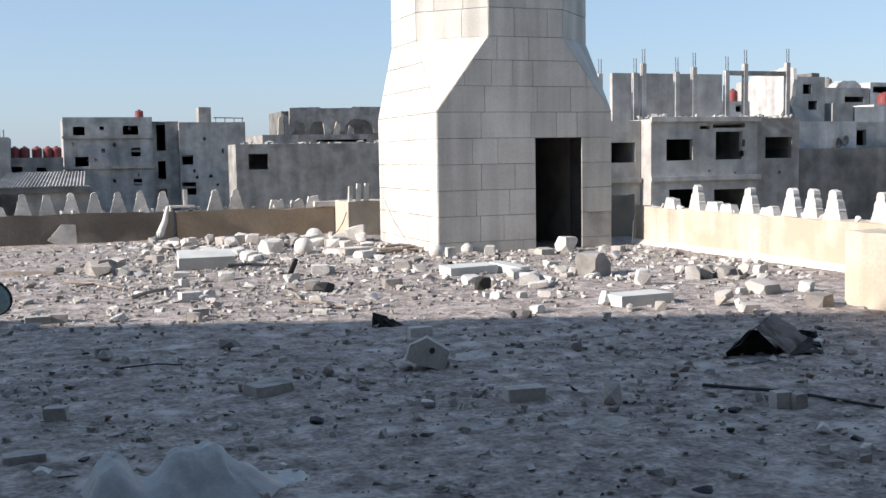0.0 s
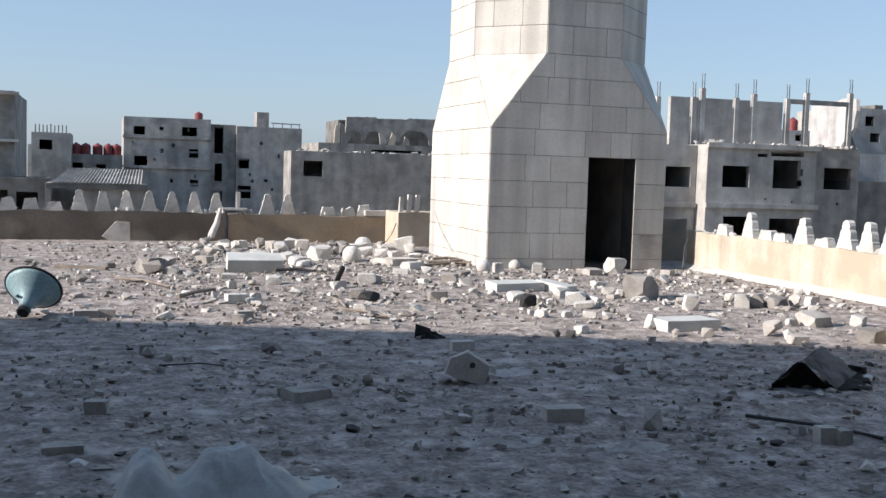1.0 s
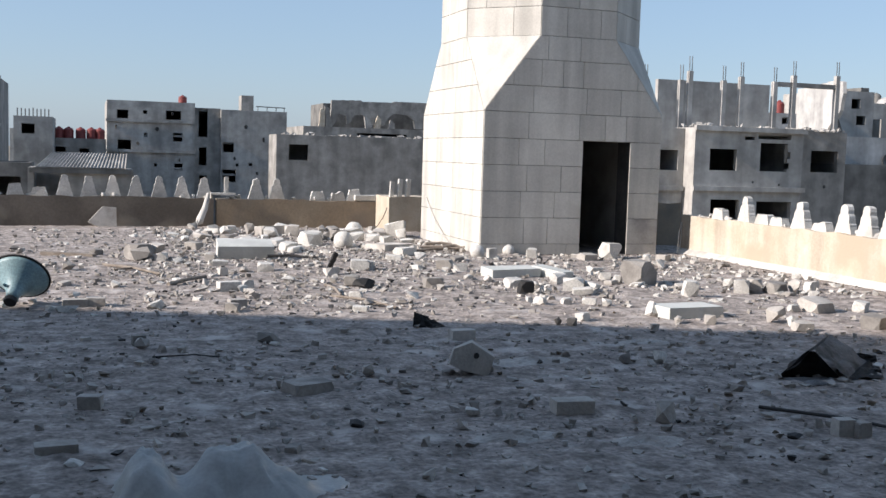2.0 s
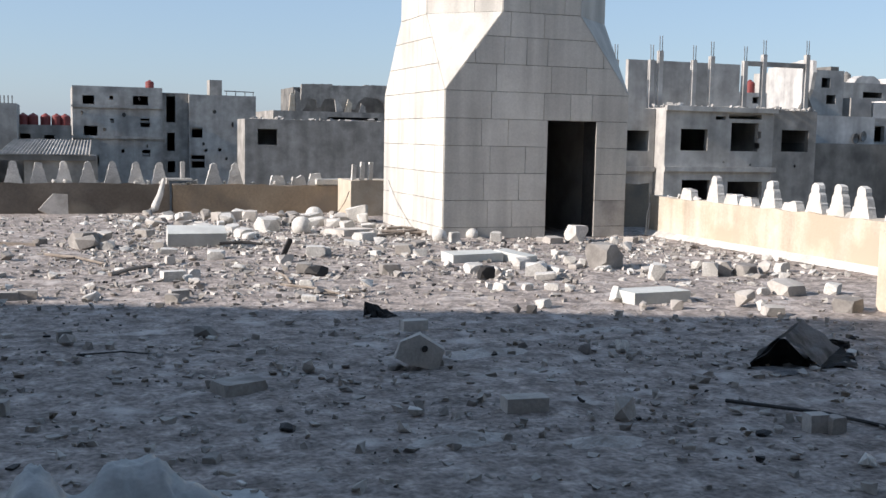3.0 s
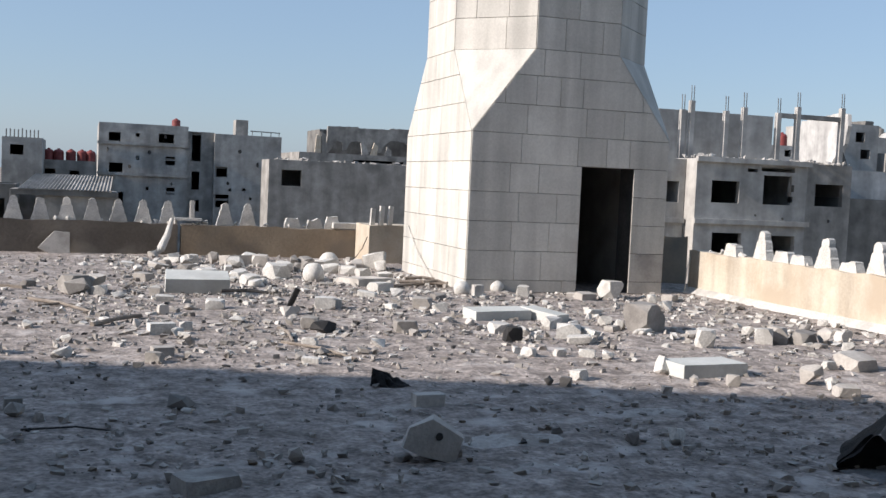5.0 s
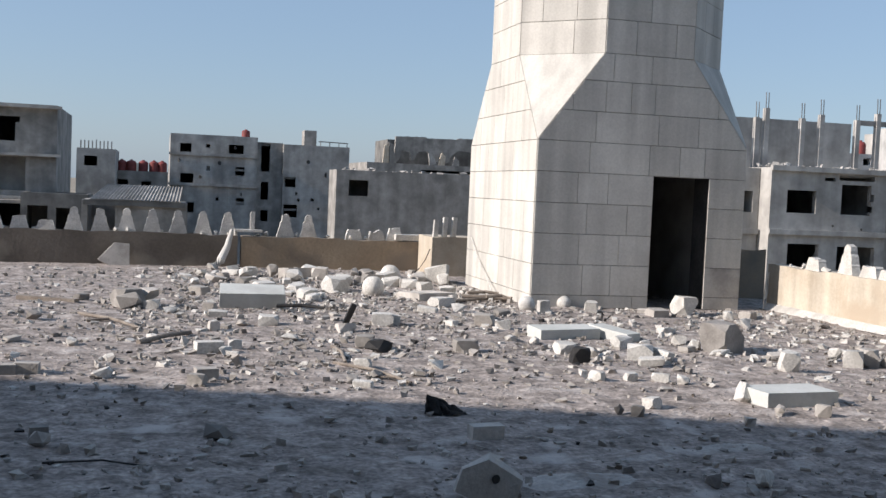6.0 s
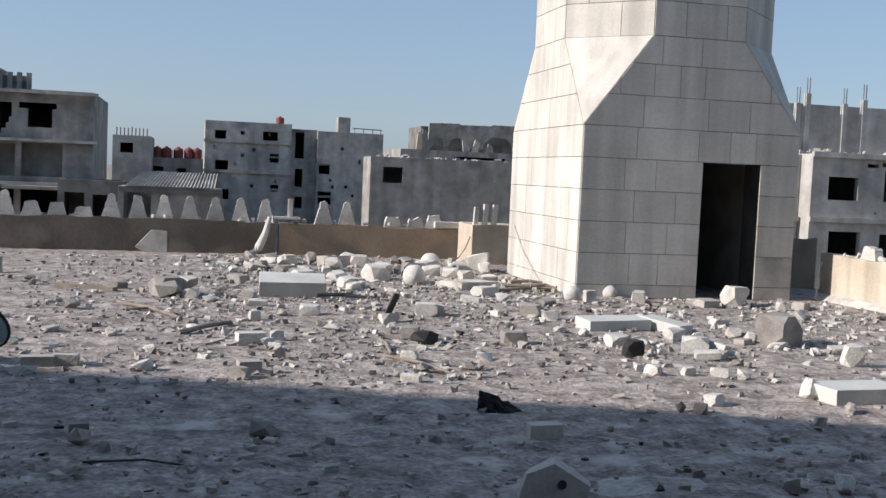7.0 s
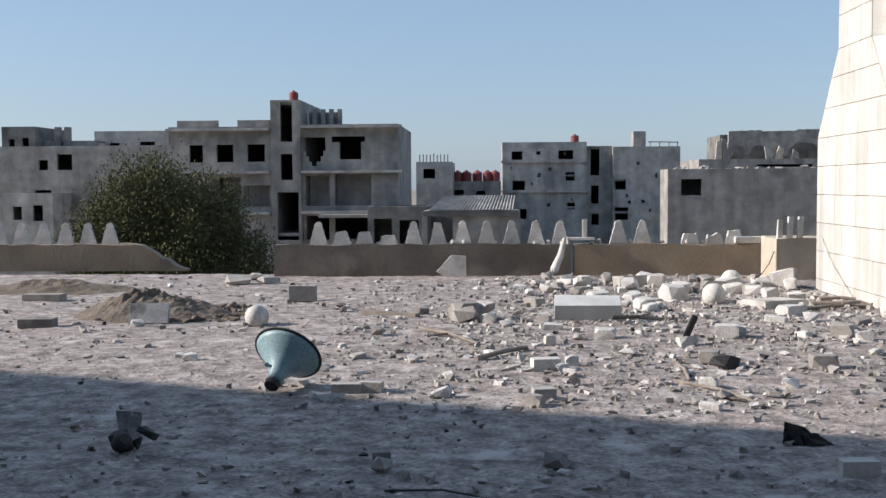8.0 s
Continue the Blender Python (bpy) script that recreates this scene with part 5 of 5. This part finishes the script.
chunk(-3.46, 10.88, 0.19, 0.08, M_WHITE, "whitish broken stone lying on the sunlit roof", 0.3)
chunk(-4.09, 13.02, 0.13, 0.11, M_RUBBLE, "pale tan broken stone lying on the sunlit roof", 0.8)
chunk(-2.80, 14.53, 0.22, 0.14, M_WHITE, "whitish broken stone lying on the sunlit roof", 0.6)
chunk(-4.98, 13.40, 0.30, 0.19, M_RUBBLE_GREY, "dark grey broken stone lying on the sunlit roof", 0.9)
chunk(-4.75, 13.49, 0.38, 0.21, M_RUBBLE, "pale tan broken stone lying on the sunlit roof", 0.3)
chunk(-2.03, 16.35, 0.22, 0.16, M_WHITE, "whitish broken stone lying on the sunlit roof", 0.8)
chunk(-1.09, 16.20, 0.27, 0.14, M_RUBBLE, "pale tan broken stone lying on the sunlit roof", 0.6)
chunk(-0.96, 15.76, 0.19, 0.14, M_WHITE, "whitish broken stone lying on the sunlit roof", 0.9)
chunk(-0.94, 14.26, 0.18, 0.13, M_WHITE, "whitish broken stone lying on the sunlit roof", 0.3)
chunk(-1.18, 12.09, 0.21, 0.13, M_RUBBLE, "pale tan broken stone lying on the sunlit roof", 0.8)
chunk(0.67, 13.54, 0.16, 0.14, M_WHITE, "whitish broken stone lying on the sunlit roof", 0.6)
chunk(1.34, 13.01, 0.24, 0.11, M_RUBBLE, "pale tan broken stone lying on the sunlit roof", 0.9)

# rubble field
SHAPES = []
for i in range(16):
    ob_mesh = bpy.data.meshes.new("rubble_stone")
    bm = hull(random.Random(100 + i), 15, 0.8, 0.9 if i % 2 else 0.5) if i % 3 == 2 else chipped(random.Random(100 + i), 0.95, 0.55 + 0.03 * (i % 7), 0.4 + 0.05 * (i % 5), 0.35 + 0.13 * (i % 6), 0.12)
    bmesh.ops.recalc_face_normals(bm, faces=bm.faces)
    bm.to_mesh(ob_mesh)
    bm.free()
    ob_mesh.materials.append((M_WHITE, M_RUBBLE, M_WHITE, M_RUBBLE_GREY, M_WHITE)[i % 5])
    SHAPES.append(ob_mesh)
ZONES = ((-4.2, 14.8, -0.3, 18.9, 75, 0.1, 0.34), (-1.8, 9.5, 3.2, 13.8, 55, 0.07, 0.24), (-6.6, 12.5, -2.0, 18.5, 45, 0.06, 0.2), (-6.5, 8.5, 0.5, 13.0, 35, 0.05, 0.15), (1.8, 9.0, 3.35, 13.5, 22, 0.08, 0.2), (-10, 10.5, -6, 18.5, 22, 0.05, 0.14), (-6.5, 2.5, 1.2, 8.0, 16, 0.04, 0.1))
for x0, y0, x1, y1, count, small, large in ZONES:
    for _ in range(count):
        x, y = RND.uniform(x0, x1), RND.uniform(y0, y1)
        if x > -0.25 and y > 13.8:
            continue
        s = small + (large - small) * RND.random() ** 2.0
        mesh = RND.choice(SHAPES)
        ob = new("rubble_stone", mesh)
        ob.matrix_world = pose(x, y, -0.01, RND.uniform(-8, 8), RND.uniform(-8, 8), RND.uniform(0, 360)) @ Matrix.Diagonal((s, s * RND.uniform(0.7, 1.0), s * RND.uniform(0.6, 1.0), 1))
        tagged(ob, "broken piece of pale masonry on the dusty roof", "stone", "rubble on the roof")


def gravel(name, label, mat, count, seed, spread, size, level=0.0):
    """Thousands of small angular bits in one mesh."""
    rng = np.random.default_rng(seed)
    corner = np.array([(x, y, z) for z in (0, 1) for y in (-0.5, 0.5) for x in (-0.5, 0.5)], float)
    quads = np.array(((0, 2, 3, 1), (4, 5, 7, 6), (0, 1, 5, 4), (1, 3, 7, 5), (3, 2, 6, 7), (2, 0, 4, 6)))
    points, faces, made = [], [], 0
    while made < count:
        x0, y0, x1, y1 = spread[rng.integers(len(spread))]
        x, y = rng.uniform(x0, x1), rng.uniform(y0, y1)
        if level == 0.0 and ((x > -0.1 and y > 13.9) or x > 3.6):
            continue
        s = size[0] + (size[1] - size[0]) * rng.random() ** 4
        p = corner + rng.uniform(-0.42, 0.42, (8, 3))
        p *= s * rng.uniform(0.5, 1.2, 3) * (1, 1, 0.7)
        a = rng.uniform(0, 6.28)
        p = np.stack((p[:, 0] * math.cos(a) - p[:, 1] * math.sin(a) + x, p[:, 0] * math.sin(a) + p[:, 1] * math.cos(a) + y, p[:, 2] - 0.1 * s + level), 1)
        points.append(p)
        faces.append(quads + 8 * made)
        made += 1
    mesh = bpy.data.meshes.new(name)
    mesh.from_pydata(np.concatenate(points).tolist(), [], np.concatenate(faces).tolist())
    mesh.materials.append(mat)
    return tagged(new(name, mesh), label, "gravel", kind="stuff")


SUNNY = ((-11, 9, 0, 19.2), (-6.5, 9, 3.5, 18.5), (-5, 9.5, 3.3, 18.5), (-6, 8.5, 3.3, 14), (-4.5, 13, 0, 19))
SHADY = ((-7.5, 2.5, 2.0, 9), (-6.5, 1.5, 0.8, 7))
gravel("gravel", "pale grit and stone chips over the roof", M_RUBBLE, 6000, 1, SUNNY, (0.01, 0.065))
gravel("gravel", "grey grit and cement crumbs over the roof", M_RUBBLE_GREY, 4000, 2, SUNNY, (0.01, 0.06))
gravel("gravel", "white plaster crumbs near the minaret", M_WHITE, 2600, 3, SUNNY[1:], (0.01, 0.075))
gravel("gravel", "scattered black charred crumbs", M_BLACK, 650, 4, SUNNY + SHADY[:1], (0.012, 0.06))
gravel("gravel", "grey grit on the near part of the roof", M_RUBBLE_GREY, 2600, 5, SHADY, (0.006, 0.05))
gravel("gravel", "dusty pale grit on the near part of the roof", M_RUBBLE, 3200, 15, SHADY, (0.006, 0.055))
gravel("gravel", "dark grit on the near part of the roof", M_SOIL, 260, 6, SHADY, (0.006, 0.045))
gravel("gravel", "dark clods on the earth heap", M_SOIL, 500, 7, ((-9.2, 13.3, -7.6, 14.9),), (0.02, 0.1))
gravel("gravel", "broken bits along the roof edge of the ruined house", M_RENDER, 260, 8, ((24.6, 47.9, 33.8, 49.6),), (0.06, 0.3), 3.38)
gravel("gravel", "broken bits along the roof edge of the low house", M_RENDER, 90, 9, ((8.2, 80.1, 20, 80.8),), (0.08, 0.45), 2.62)
